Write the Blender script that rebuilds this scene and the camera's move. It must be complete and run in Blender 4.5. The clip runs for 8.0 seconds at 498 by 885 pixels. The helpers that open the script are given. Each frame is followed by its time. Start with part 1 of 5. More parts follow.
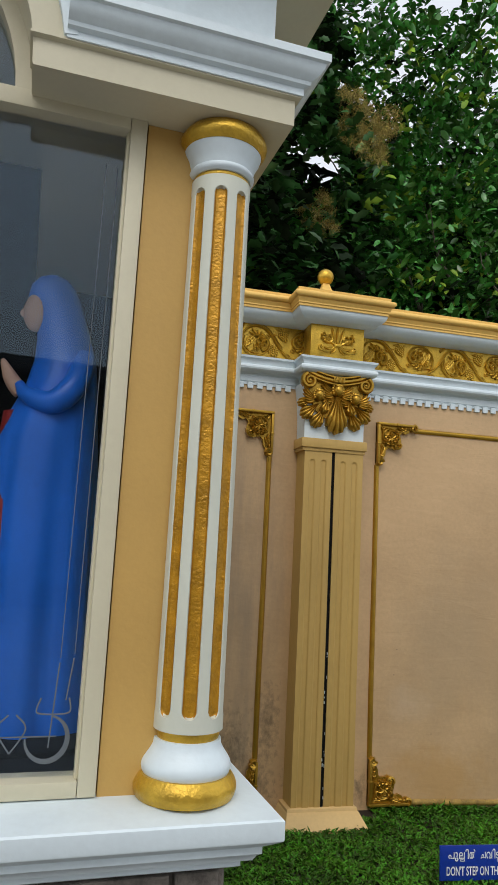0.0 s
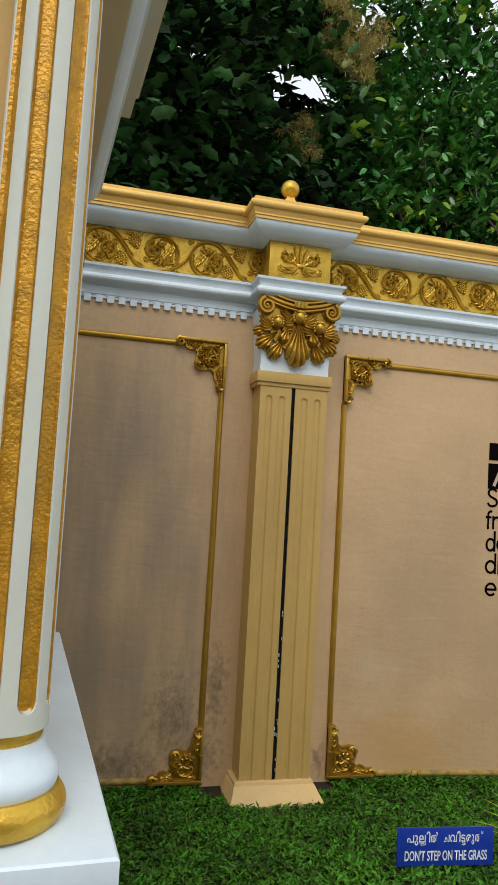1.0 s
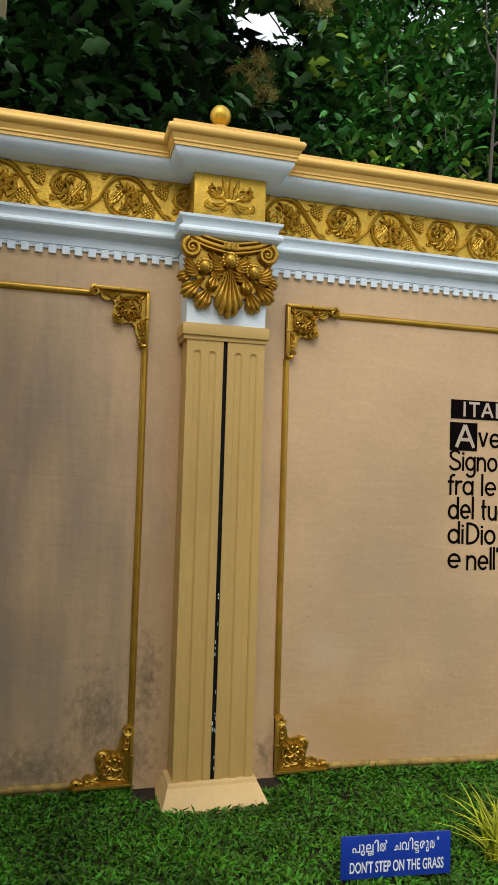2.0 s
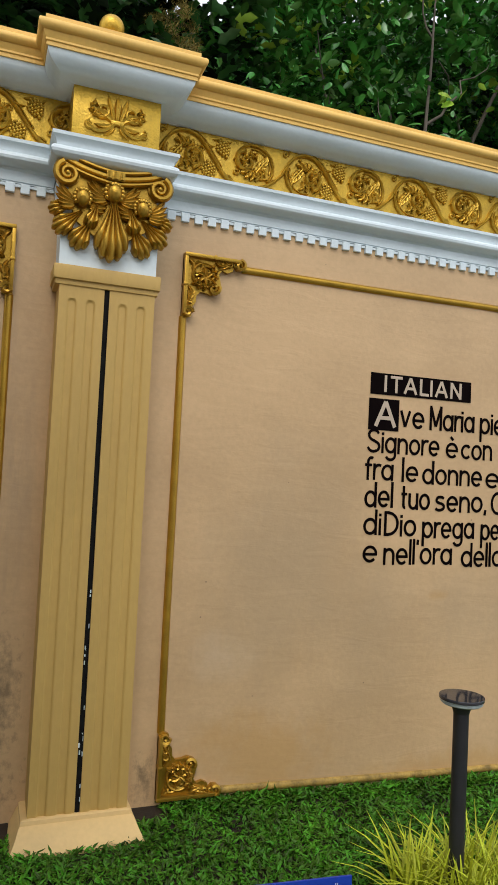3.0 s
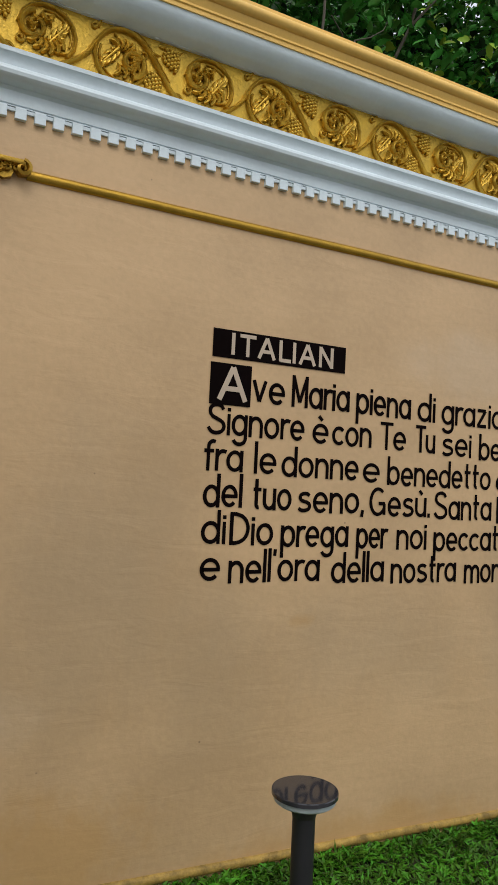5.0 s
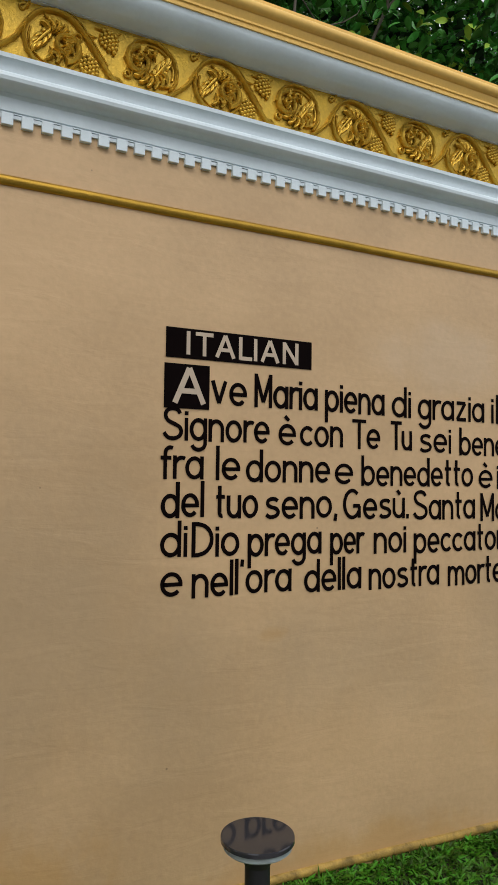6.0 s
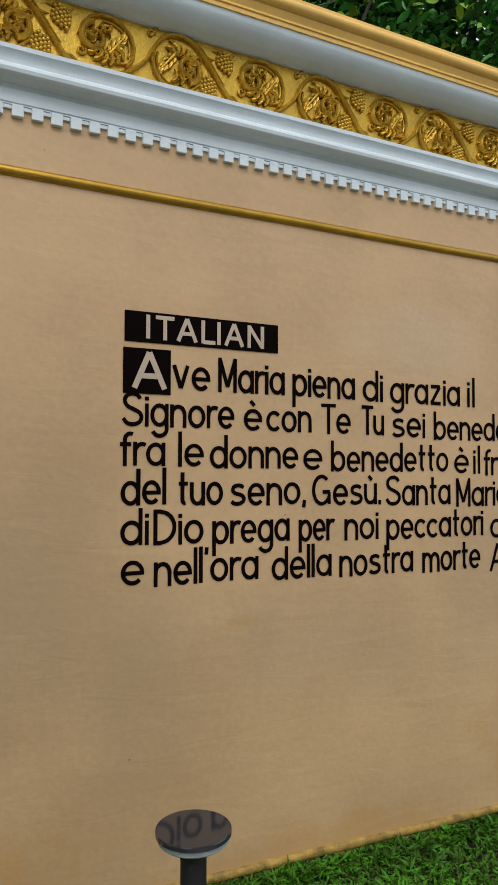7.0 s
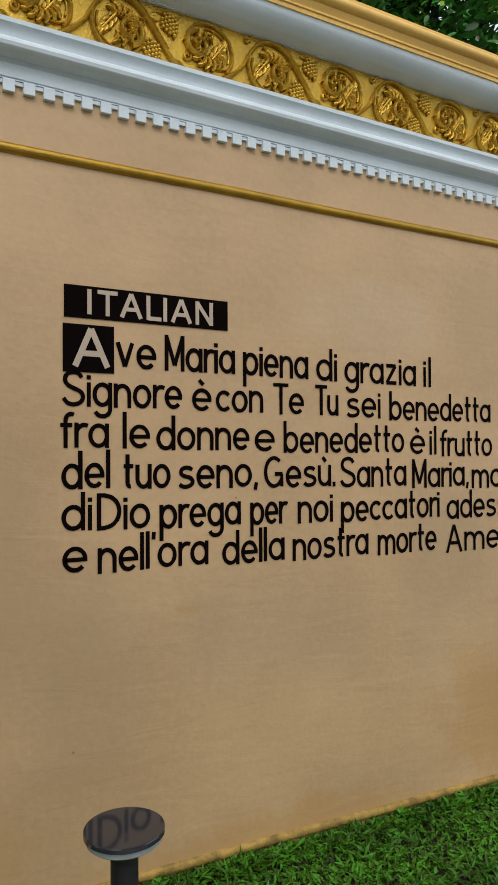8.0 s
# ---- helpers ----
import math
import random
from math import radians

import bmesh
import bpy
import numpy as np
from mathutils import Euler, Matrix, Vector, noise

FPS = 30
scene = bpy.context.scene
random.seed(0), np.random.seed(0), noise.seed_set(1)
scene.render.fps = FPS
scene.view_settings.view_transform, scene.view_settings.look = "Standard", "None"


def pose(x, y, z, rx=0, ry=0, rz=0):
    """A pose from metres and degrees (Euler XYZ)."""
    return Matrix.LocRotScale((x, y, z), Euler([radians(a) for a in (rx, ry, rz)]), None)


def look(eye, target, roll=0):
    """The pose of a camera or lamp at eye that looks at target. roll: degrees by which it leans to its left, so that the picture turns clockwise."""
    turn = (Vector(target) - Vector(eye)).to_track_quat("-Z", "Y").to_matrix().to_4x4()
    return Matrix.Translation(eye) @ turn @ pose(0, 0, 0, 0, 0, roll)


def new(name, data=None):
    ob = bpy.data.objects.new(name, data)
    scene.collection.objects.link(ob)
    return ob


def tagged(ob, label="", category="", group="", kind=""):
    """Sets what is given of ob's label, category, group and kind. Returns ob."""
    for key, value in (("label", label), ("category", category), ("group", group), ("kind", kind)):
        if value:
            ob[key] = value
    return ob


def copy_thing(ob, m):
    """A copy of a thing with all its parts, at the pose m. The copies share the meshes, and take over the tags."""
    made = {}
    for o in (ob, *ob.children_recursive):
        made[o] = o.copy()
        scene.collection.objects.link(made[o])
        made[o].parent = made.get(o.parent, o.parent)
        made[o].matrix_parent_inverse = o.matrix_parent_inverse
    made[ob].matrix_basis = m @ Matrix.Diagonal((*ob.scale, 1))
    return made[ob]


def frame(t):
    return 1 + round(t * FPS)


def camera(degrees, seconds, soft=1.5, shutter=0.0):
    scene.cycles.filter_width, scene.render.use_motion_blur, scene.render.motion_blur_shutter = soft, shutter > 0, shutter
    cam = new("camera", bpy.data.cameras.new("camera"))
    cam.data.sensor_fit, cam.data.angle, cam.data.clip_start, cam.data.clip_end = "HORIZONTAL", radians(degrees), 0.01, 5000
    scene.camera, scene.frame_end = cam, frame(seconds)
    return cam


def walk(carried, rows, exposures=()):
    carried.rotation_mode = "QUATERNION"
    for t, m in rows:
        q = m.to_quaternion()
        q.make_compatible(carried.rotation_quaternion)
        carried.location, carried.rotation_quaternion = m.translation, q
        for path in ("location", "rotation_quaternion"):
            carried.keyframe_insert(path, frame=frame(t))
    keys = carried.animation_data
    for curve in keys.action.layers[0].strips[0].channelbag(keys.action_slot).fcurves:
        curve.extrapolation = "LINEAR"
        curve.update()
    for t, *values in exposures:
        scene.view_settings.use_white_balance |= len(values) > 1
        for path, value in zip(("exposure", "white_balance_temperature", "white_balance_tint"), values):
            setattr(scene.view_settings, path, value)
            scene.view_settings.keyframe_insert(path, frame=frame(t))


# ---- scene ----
cam = camera(38.7, 8.0, 0.75)
PATH = [
    (0, (0.028, -0.006, 1.501), (0.494, 1.917, 1.794), 3.0),
    (0.2, (0.085, 0.054, 1.501), (0.578, 1.976, 1.753), 3.4),
    (0.5, (0.218, 0.192, 1.496), (0.729, 2.116, 1.678), 3.4),
    (1, (0.405, 0.417, 1.469), (0.886, 2.351, 1.641), 3.3),
    (1.2, (0.48, 0.484, 1.482), (0.939, 2.426, 1.621), 2.5),
    (2.3, (0.873, 0.874, 1.462), (1.418, 2.796, 1.549), 2.0),
    (2.5, (0.928, 0.95, 1.441), (1.495, 2.866, 1.525), 2.6),
    (3, (1.106, 1.188, 1.402), (1.799, 3.062, 1.49), 2.8),
    (3.5, (1.29, 1.375, 1.391), (2.044, 3.225, 1.482), 0.7),
    (4, (1.494, 1.536, 1.383), (2.256, 3.385, 1.442), 2.4),
    (4.5, (1.649, 1.696, 1.373), (2.448, 3.529, 1.426), 2.7),
    (5, (1.762, 1.827, 1.374), (2.68, 3.6, 1.48), 2.8),
    (5.2, (1.803, 1.859, 1.381), (2.733, 3.626, 1.491), 1.6),
    (6.3, (2.003, 1.903, 1.414), (2.921, 3.677, 1.509), 0.5),
    (6.5, (2.03, 1.902, 1.403), (2.956, 3.671, 1.503), 0.5),
    (7, (2.109, 1.881, 1.397), (3.009, 3.665, 1.467), 0.1),
    (7.5, (2.148, 1.905, 1.393), (3.072, 3.679, 1.434), -0.4),
    (8, (2.208, 1.923, 1.383), (3.185, 3.668, 1.412), -0.3),
]
walk(cam, [(t, look(eye, target, roll)) for t, eye, target, roll in PATH], [(0.0, 0.02), (0.5, 0.08), (1.0, 0.16), (2.5, 0.34), (3.0, 0.28), (4.5, 0.04), (5.0, 0.0), (6.5, 0.0), (8.0, -0.03)])

# ---- world and sun: overcast sky ----
SUN_EL, SUN_AZ = radians(50), radians(200)
world = bpy.data.worlds.new("sky")
world.use_nodes = True
scene.world = world
wn = world.node_tree
sky = wn.nodes.new("ShaderNodeTexSky")
sky.sky_type, sky.sun_disc, sky.sun_elevation, sky.sun_rotation = "NISHITA", False, SUN_EL, SUN_AZ
sky.air_density, sky.dust_density, sky.ozone_density = 1.0, 4.0, 1.0
cloud = wn.nodes.new("ShaderNodeHueSaturation")      # cloud cover: paler and brighter than a clear sky
cloud.inputs["Saturation"].default_value, cloud.inputs["Value"].default_value = 0.45, 1.1
wn.links.new(sky.outputs[0], cloud.inputs["Color"])
cover = wn.nodes.new("ShaderNodeMixRGB")             # even cloud over most of the sky
cover.inputs[0].default_value, cover.inputs[2].default_value = 0.6, (7.6, 8.0, 8.5, 1)
wn.links.new(cloud.outputs[0], cover.inputs[1])
wn.links.new(cover.outputs[0], wn.nodes["Background"].inputs[0])
wn.nodes["Background"].inputs[1].default_value = 0.15
sun = new("sun", bpy.data.lights.new("sun", "SUN"))
sun.data.energy, sun.data.angle, sun.data.color = 0.6, radians(30), (1.0, 0.95, 0.88)
sun.matrix_world = look((-2.5, -8.0, 14.0), (1.5, 3.0, 0.0))


# ---- materials ----
def material(name, base, rough=0.6, metal=0.0, dark=0.8, light=1.1, scale=6.0, fine=90.0, bump=0.15, stretch=(1, 1, 1),
             tint=None, spread=0.0, coat=0.0, gloss_var=0.08, spec=0.5):
    """A painted or natural surface: two scales of colour variation, uneven gloss, fine relief."""
    m = bpy.data.materials.new(name)
    m.use_nodes = True
    nt, n, l = m.node_tree, m.node_tree.nodes, m.node_tree.links
    b = n["Principled BSDF"]
    tc = n.new("ShaderNodeTexCoord")
    mp = n.new("ShaderNodeMapping")
    mp.inputs["Scale"].default_value = stretch
    l.new(tc.outputs["Object"], mp.inputs[0])
    big, small = n.new("ShaderNodeTexNoise"), n.new("ShaderNodeTexNoise")
    big.inputs["Scale"].default_value, big.inputs["Detail"].default_value = scale, 5
    small.inputs["Scale"].default_value, small.inputs["Detail"].default_value = fine, 4
    l.new(mp.outputs[0], big.inputs[0])
    l.new(mp.outputs[0], small.inputs[0])
    ramp = n.new("ShaderNodeValToRGB")
    c0 = [min(1, c * dark) for c in base]
    c1 = [min(1, c * light) for c in (tint or base)]
    ramp.color_ramp.elements[0].position, ramp.color_ramp.elements[1].position = 0.3, 0.7
    ramp.color_ramp.elements[0].color, ramp.color_ramp.elements[1].color = (*c0, 1), (*c1, 1)
    mixf = n.new("ShaderNodeMath")
    mixf.operation = "MULTIPLY_ADD"
    mixf.inputs[1].default_value = 0.35
    l.new(small.outputs[0], mixf.inputs[0])
    sub = n.new("ShaderNodeMath")
    sub.operation = "SUBTRACT"
    sub.inputs[1].default_value = 0.175
    l.new(big.outputs[0], sub.inputs[0])
    l.new(sub.outputs[0], mixf.inputs[2])
    l.new(mixf.outputs[0], ramp.inputs[0])
    colour = ramp.outputs[0]
    if spread:
        geo, hsv = n.new("ShaderNodeNewGeometry"), n.new("ShaderNodeHueSaturation")
        mr = n.new("ShaderNodeMapRange")
        mr.inputs[3].default_value, mr.inputs[4].default_value = 1 - spread, 1 + spread
        l.new(geo.outputs["Random Per Island"], mr.inputs[0])
        l.new(mr.outputs[0], hsv.inputs["Value"])
        hm = n.new("ShaderNodeMapRange")
        hm.inputs[3].default_value, hm.inputs[4].default_value = 0.5 - spread * 0.025, 0.5 + spread * 0.03
        l.new(geo.outputs["Random Per Island"], hm.inputs[0])
        l.new(hm.outputs[0], hsv.inputs["Hue"])
        l.new(colour, hsv.inputs["Color"])
        colour = hsv.outputs[0]
    l.new(colour, b.inputs["Base Color"])
    rr = n.new("ShaderNodeMapRange")
    rr.inputs[3].default_value, rr.inputs[4].default_value = max(0.02, rough - gloss_var), min(1, rough + gloss_var)
    l.new(big.outputs[0], rr.inputs[0])
    l.new(rr.outputs[0], b.inputs["Roughness"])
    b.inputs["Metallic"].default_value = metal
    b.inputs["Coat Weight"].default_value = coat
    b.inputs["Specular IOR Level"].default_value = spec
    if bump:
        bp = n.new("ShaderNodeBump")
        bp.inputs["Strength"].default_value, bp.inputs["Distance"].default_value = bump, 0.004
        l.new(small.outputs[0], bp.inputs["Height"])
        l.new(bp.outputs[0], b.inputs["Normal"])
    return m


def stained(m, centres, colour, scale=(6, 6, 6), low=0.5, high=0.7, strength=0.7):
    """Adds stains with a ragged outline of their own round the given places (x, y, z, radii)."""
    n, l = m.node_tree.nodes, m.node_tree.links
    b = n["Principled BSDF"]
    old = b.inputs["Base Color"].links[0].from_socket
    tc = n.new("ShaderNodeTexCoord")
    total = None
    for x, y, z, rx, rz in centres:
        mp = n.new("ShaderNodeMapping")
        mp.inputs["Location"].default_value = (-x / rx, -y, -z / rz)
        mp.inputs["Scale"].default_value = (1 / rx, 1, 1 / rz)
        l.new(tc.outputs["Object"], mp.inputs[0])
        g = n.new("ShaderNodeTexGradient")
        g.gradient_type = "SPHERICAL"
        l.new(mp.outputs[0], g.inputs[0])
        if total is None:
            total = g.outputs["Fac"]
        else:
            mx = n.new("ShaderNodeMath")
            mx.operation = "MAXIMUM"
            l.new(total, mx.inputs[0])
            l.new(g.outputs["Fac"], mx.inputs[1])
            total = mx.outputs[0]
    mp = n.new("ShaderNodeMapping")
    mp.inputs["Scale"].default_value = scale
    l.new(tc.outputs["Object"], mp.inputs[0])
    nz = n.new("ShaderNodeTexNoise")
    nz.inputs["Scale"].default_value, nz.inputs["Detail"].default_value, nz.inputs["Roughness"].default_value = 1.0, 8, 0.7
    l.new(mp.outputs[0], nz.inputs[0])
    ad = n.new("ShaderNodeMath")
    ad.operation = "MULTIPLY_ADD"
    ad.inputs[1].default_value = 0.5
    l.new(total, ad.inputs[0])
    l.new(nz.outputs[0], ad.inputs[2])
    cut = n.new("ShaderNodeMapRange")
    cut.inputs[1].default_value, cut.inputs[2].default_value, cut.inputs[4].default_value = low + 0.12, high + 0.12, strength
    l.new(ad.outputs[0], cut.inputs[0])
    gate = n.new("ShaderNodeMapRange")
    gate.inputs[2].default_value = 0.35
    l.new(total, gate.inputs[0])
    mul = n.new("ShaderNodeMath")
    mul.operation = "MULTIPLY"
    l.new(cut.outputs[0], mul.inputs[0])
    l.new(gate.outputs[0], mul.inputs[1])
    mix = n.new("ShaderNodeMixRGB")
    mix.inputs[2].default_value = (*colour, 1)
    l.new(mul.outputs[0], mix.inputs[0])
    l.new(old, mix.inputs[1])
    l.new(mix.outputs[0], b.inputs["Base Color"])
    return m


PLASTER = material("tan_plaster", (0.568, 0.383, 0.203), 0.52, spec=0.5, dark=0.86, light=1.08, scale=1.6, fine=55, bump=0.10, tint=(0.578, 0.390, 0.209))
WHITE = material("white_paint", (0.67, 0.765, 0.81), 0.45, dark=0.93, light=1.05, scale=5, fine=60, bump=0.12)
OCHRE = material("ochre_paint", (0.80, 0.50, 0.12), 0.55, dark=0.9, light=1.08, scale=3, fine=70, bump=0.1, stretch=(1, 1, 0.5))
SHAFT = material("dull_ochre_paint", (0.55, 0.36, 0.105), 0.6, dark=0.88, light=1.06, scale=2.5, fine=60, bump=0.15, stretch=(1, 1, 0.4))
BASE = material("pale_ochre_paint", (0.70, 0.48, 0.20), 0.6, dark=0.88, light=1.05, scale=5, fine=60, bump=0.12)
GOLD = material("gold_paint", (0.60, 0.375, 0.042), 0.34, 0.60, dark=0.74, light=1.15, scale=16, fine=110, bump=0.6)
OLDGOLD = material("old_gold_paint", (0.47, 0.275, 0.034), 0.34, 0.74, dark=0.84, light=1.12, scale=12, fine=150, bump=0.3)
DULLGOLD = material("dull_chipped_gold", (0.42, 0.27, 0.06), 0.6, 0.15, dark=0.45, light=1.2, scale=22, fine=120, bump=0.5)
FLUTE = material("flute_gold_paint", (0.50, 0.25, 0.012), 0.32, 0.40, dark=0.72, light=1.15, scale=25, fine=140, bump=0.7)
IVORY = material("ivory_paint", (0.60, 0.62, 0.53), 0.4, dark=0.94, light=1.03, scale=4, fine=60, bump=0.1)
CREAM = material("cream_paint", (0.60, 0.56, 0.41), 0.5, dark=0.94, light=1.03, scale=3, fine=60, bump=0.1)
WARM = material("warm_ochre_wall", (0.54, 0.335, 0.094), 0.6, dark=0.93, light=1.04, scale=3, fine=80, bump=0.12)
COURT = material("dark_court_paint", (0.10, 0.075, 0.05), 0.8, dark=0.7, light=1.3, scale=1, bump=0.1)
PAVING = material("court_paving", (0.23, 0.22, 0.205), 0.8, dark=0.75, light=1.15, scale=1.2, fine=60, bump=0.3)
STONE = material("dark_granite", (0.16, 0.14, 0.12), 0.8, dark=0.5, light=1.5, scale=12, fine=120, bump=0.6)
BLACK = material("black_void", (0.008, 0.008, 0.008), 0.9, spec=0.1, dark=0.6, light=1.6, scale=20, bump=0.3)
INK = material("black_paint", (0.004, 0.002, 0.002), 0.85, dark=0.8, light=1.2, spec=0.04, scale=20, bump=0.1)
PALEINK = material("pale_lettering", (0.50, 0.40, 0.30), 0.6, dark=0.9, light=1.05, bump=0.1)
SOIL = material("soil", (0.022, 0.014, 0.007), 0.95, dark=0.5, light=1.4, scale=9, fine=60, bump=0.8)
GRASS = material("grass_blade", (0.056, 0.165, 0.008), 0.55, spec=0.25, dark=0.5, light=1.25, scale=4, fine=30, bump=0, spread=0.65)
LIME = material("lime_leaf", (0.42, 0.47, 0.025), 0.5, spec=0.3, dark=0.8, light=1.2, scale=8, fine=40, bump=0, spread=0.35)
LEAF_A = material("broad_leaf", (0.045, 0.135, 0.034), 0.42, spec=0.5, dark=0.6, light=1.3, scale=2, fine=20, bump=0, spread=0.55)
LEAF_B = material("glossy_leaf", (0.066, 0.215, 0.036), 0.26, spec=0.55, dark=0.55, light=1.4, scale=2, fine=20, bump=0, spread=0.6)
# near-black leaf: the deep shade among the trees is put into its colour
LEAF_SHADE = material("painted_shade_leaf", (0.007, 0.017, 0.005), 0.7, spec=0.15, dark=0.6, light=1.3, scale=1, fine=20, bump=0, spread=0.5)
LEAF_Y = material("young_leaf", (0.30, 0.46, 0.05), 0.4, spec=0.3, dark=0.8, light=1.2, scale=3, fine=20, bump=0, spread=0.3)
BLOSSOM = material("dry_blossom", (0.42, 0.33, 0.09), 0.8, dark=0.6, light=1.3, scale=9, fine=40, bump=0, spread=0.4)
BARK = material("bark", (0.10, 0.085, 0.065), 0.9, dark=0.6, light=1.4, scale=7, fine=50, bump=0.8, stretch=(1, 1, 0.3))
BLUE = material("blue_enamel", (0.012, 0.045, 0.36), 0.3, dark=0.92, light=1.05, scale=6, bump=0.03)
SIGNWHITE = material("white_print", (0.8, 0.82, 0.85), 0.4, dark=0.95, light=1.0, bump=0)
CHARCOAL = material("charcoal_metal", (0.017, 0.017, 0.020), 0.5, 0.1, dark=0.85, light=1.15, scale=12, bump=0.06)
LAMPTOP = material("glossy_dark_disc", (0.03, 0.03, 0.035), 0.05, dark=0.9, light=1.1, scale=20, bump=0, gloss_var=0.015)
DIFFUSER = material("frosted_ring", (0.34, 0.40, 0.41), 0.4, dark=0.7, light=1.1, scale=30, bump=0.05)
ROBE = material("blue_robe", (0.012, 0.15, 0.68), 0.42, dark=0.85, light=1.1, scale=4, bump=0.03)
SKIN = material("painted_plaster_flesh", (0.55, 0.33, 0.24), 0.5, dark=0.95, light=1.02, bump=0.02)
RED = material("red_robe", (0.28, 0.02, 0.02), 0.5, dark=0.9, light=1.1, bump=0.02)
# near-black colour that stands in for the shade behind the shrine's glass
NICHE_SHADE = material("painted_niche_shade", (0.010, 0.012, 0.016), 0.8, spec=0.2, dark=0.8, light=1.2, bump=0.05)
ETCH = material("frosted_etching", (0.12, 0.14, 0.16), 0.7, dark=0.9, light=1.1, bump=0)
CABLE = material("black_cable", (0.02, 0.02, 0.02), 0.4, bump=0)
GLASS = bpy.data.materials.new("window_glass")
GLASS.use_nodes = True
gb = GLASS.node_tree.nodes["Principled BSDF"]
gb.inputs["Base Color"].default_value = (0.84, 0.90, 0.94, 1)
gb.inputs["Specular Tint"].default_value = (0.66, 0.84, 1.0, 1)
gb.inputs["Roughness"].default_value, gb.inputs["Transmission Weight"].default_value, gb.inputs["IOR"].default_value = 0.01, 1.0, 1.4

stained(PLASTER, [(0.75, 4.1, 1.75, 0.6, 0.95), (0.62, 4.1, 0.6, 0.9, 0.8), (0.95, 4.1, 1.3, 0.45, 1.3), (0.3, 4.1, 1.2, 0.8, 1.4)],
        (0.25, 0.205, 0.15), (8, 8, 1.0), 0.50, 0.88, 0.62)
stained(PLASTER, [(1.12, 4.1, 0.16, 0.34, 0.34), (1.22, 4.1, 0.5, 0.14, 0.5), (0.7, 4.1, 0.12, 0.7, 0.30), (1.0, 4.1, 0.35, 0.3, 0.5), (1.79, 4.1, 0.12, 0.10, 0.25)], (0.06, 0.05, 0.035), (30, 30, 20), 0.64, 0.90, 0.62)
stained(PLASTER, [(3.2, 4.1, 0.86, 0.09, 0.04), (4.7, 4.1, 0.30, 0.6, 0.45), (2.3, 4.1, 0.2, 0.5, 0.25), (3.5, 4.1, 0.02, 1.0, 0.16)],
        (0.52, 0.30, 0.10), (7, 7, 5), 0.45, 0.75, 0.55)
stained(PLASTER, [(2.35, 4.1, 1.05, 0.55, 0.75), (2.75, 4.1, 0.75, 0.5, 0.5), (3.6, 4.1, 0.75, 0.8, 0.35), (4.4, 4.1, 0.9, 0.5, 0.6)], (0.38, 0.29, 0.18), (4, 4, 1.4), 0.42, 0.8, 0.33)
stained(PLASTER, [(2.1, 4.1, 0.62, 0.22, 0.16), (4.0, 4.1, 1.9, 0.5, 0.2)], (0.60, 0.50, 0.38), (4, 4, 3), 0.42, 0.75, 0.24)


def trowelled(m, depth=0.38):
    """Adds level trowel strokes to the relief, and scattered pin-holes and specks to the colour."""
    n, l = m.node_tree.nodes, m.node_tree.links
    b = n["Principled BSDF"]
    tc, mp, nz = n.new("ShaderNodeTexCoord"), n.new("ShaderNodeMapping"), n.new("ShaderNodeTexNoise")
    mp.inputs["Scale"].default_value = (4, 4, 15)
    nz.inputs["Scale"].default_value, nz.inputs["Detail"].default_value, nz.inputs["Distortion"].default_value = 1.0, 7, 0.6
    l.new(tc.outputs["Object"], mp.inputs[0])
    l.new(mp.outputs[0], nz.inputs[0])
    bp = n.new("ShaderNodeBump")
    bp.inputs["Strength"].default_value, bp.inputs["Distance"].default_value = depth, 0.006
    l.new(nz.outputs[0], bp.inputs["Height"])
    l.new(b.inputs["Normal"].links[0].from_socket, bp.inputs["Normal"])
    l.new(bp.outputs[0], b.inputs["Normal"])
    old = b.inputs["Base Color"].links[0].from_socket
    vo, cut, mix = n.new("ShaderNodeTexVoronoi"), n.new("ShaderNodeMapRange"), n.new("ShaderNodeMixRGB")
    vo.inputs["Scale"].default_value = 5.5
    l.new(tc.outputs["Object"], vo.inputs["Vector"])
    cut.inputs[1].default_value, cut.inputs[2].default_value, cut.inputs[3].default_value, cut.inputs[4].default_value = 0.014, 0.026, 0.6, 0.0
    l.new(vo.outputs["Distance"], cut.inputs[0])
    l.new(cut.outputs[0], mix.inputs[0])
    l.new(old, mix.inputs[1])
    mix.inputs[2].default_value = (0.10, 0.07, 0.04, 1)
    l.new(mix.outputs[0], b.inputs["Base Color"])
    # faint level banding of the paint coat
    nz2, mp2, mr, mx = n.new("ShaderNodeTexNoise"), n.new("ShaderNodeMapping"), n.new("ShaderNodeMapRange"), n.new("ShaderNodeMixRGB")
    mp2.inputs["Scale"].default_value = (1.8, 1.8, 4)
    nz2.inputs["Scale"].default_value, nz2.inputs["Detail"].default_value, nz2.inputs["Roughness"].default_value = 1.0, 9, 0.75
    l.new(tc.outputs["Object"], mp2.inputs[0])
    l.new(mp2.outputs[0], nz2.inputs[0])
    mr.inputs[1].default_value, mr.inputs[2].default_value, mr.inputs[4].default_value = 0.45, 0.75, 0.28
    l.new(nz2.outputs[0], mr.inputs[0])
    l.new(mr.outputs[0], mx.inputs[0])
    l.new(mix.outputs[0], mx.inputs[1])
    mx.inputs[2].default_value = (0.44, 0.28, 0.13, 1)
    l.new(mx.outputs[0], b.inputs["Base Color"])


trowelled(PLASTER)


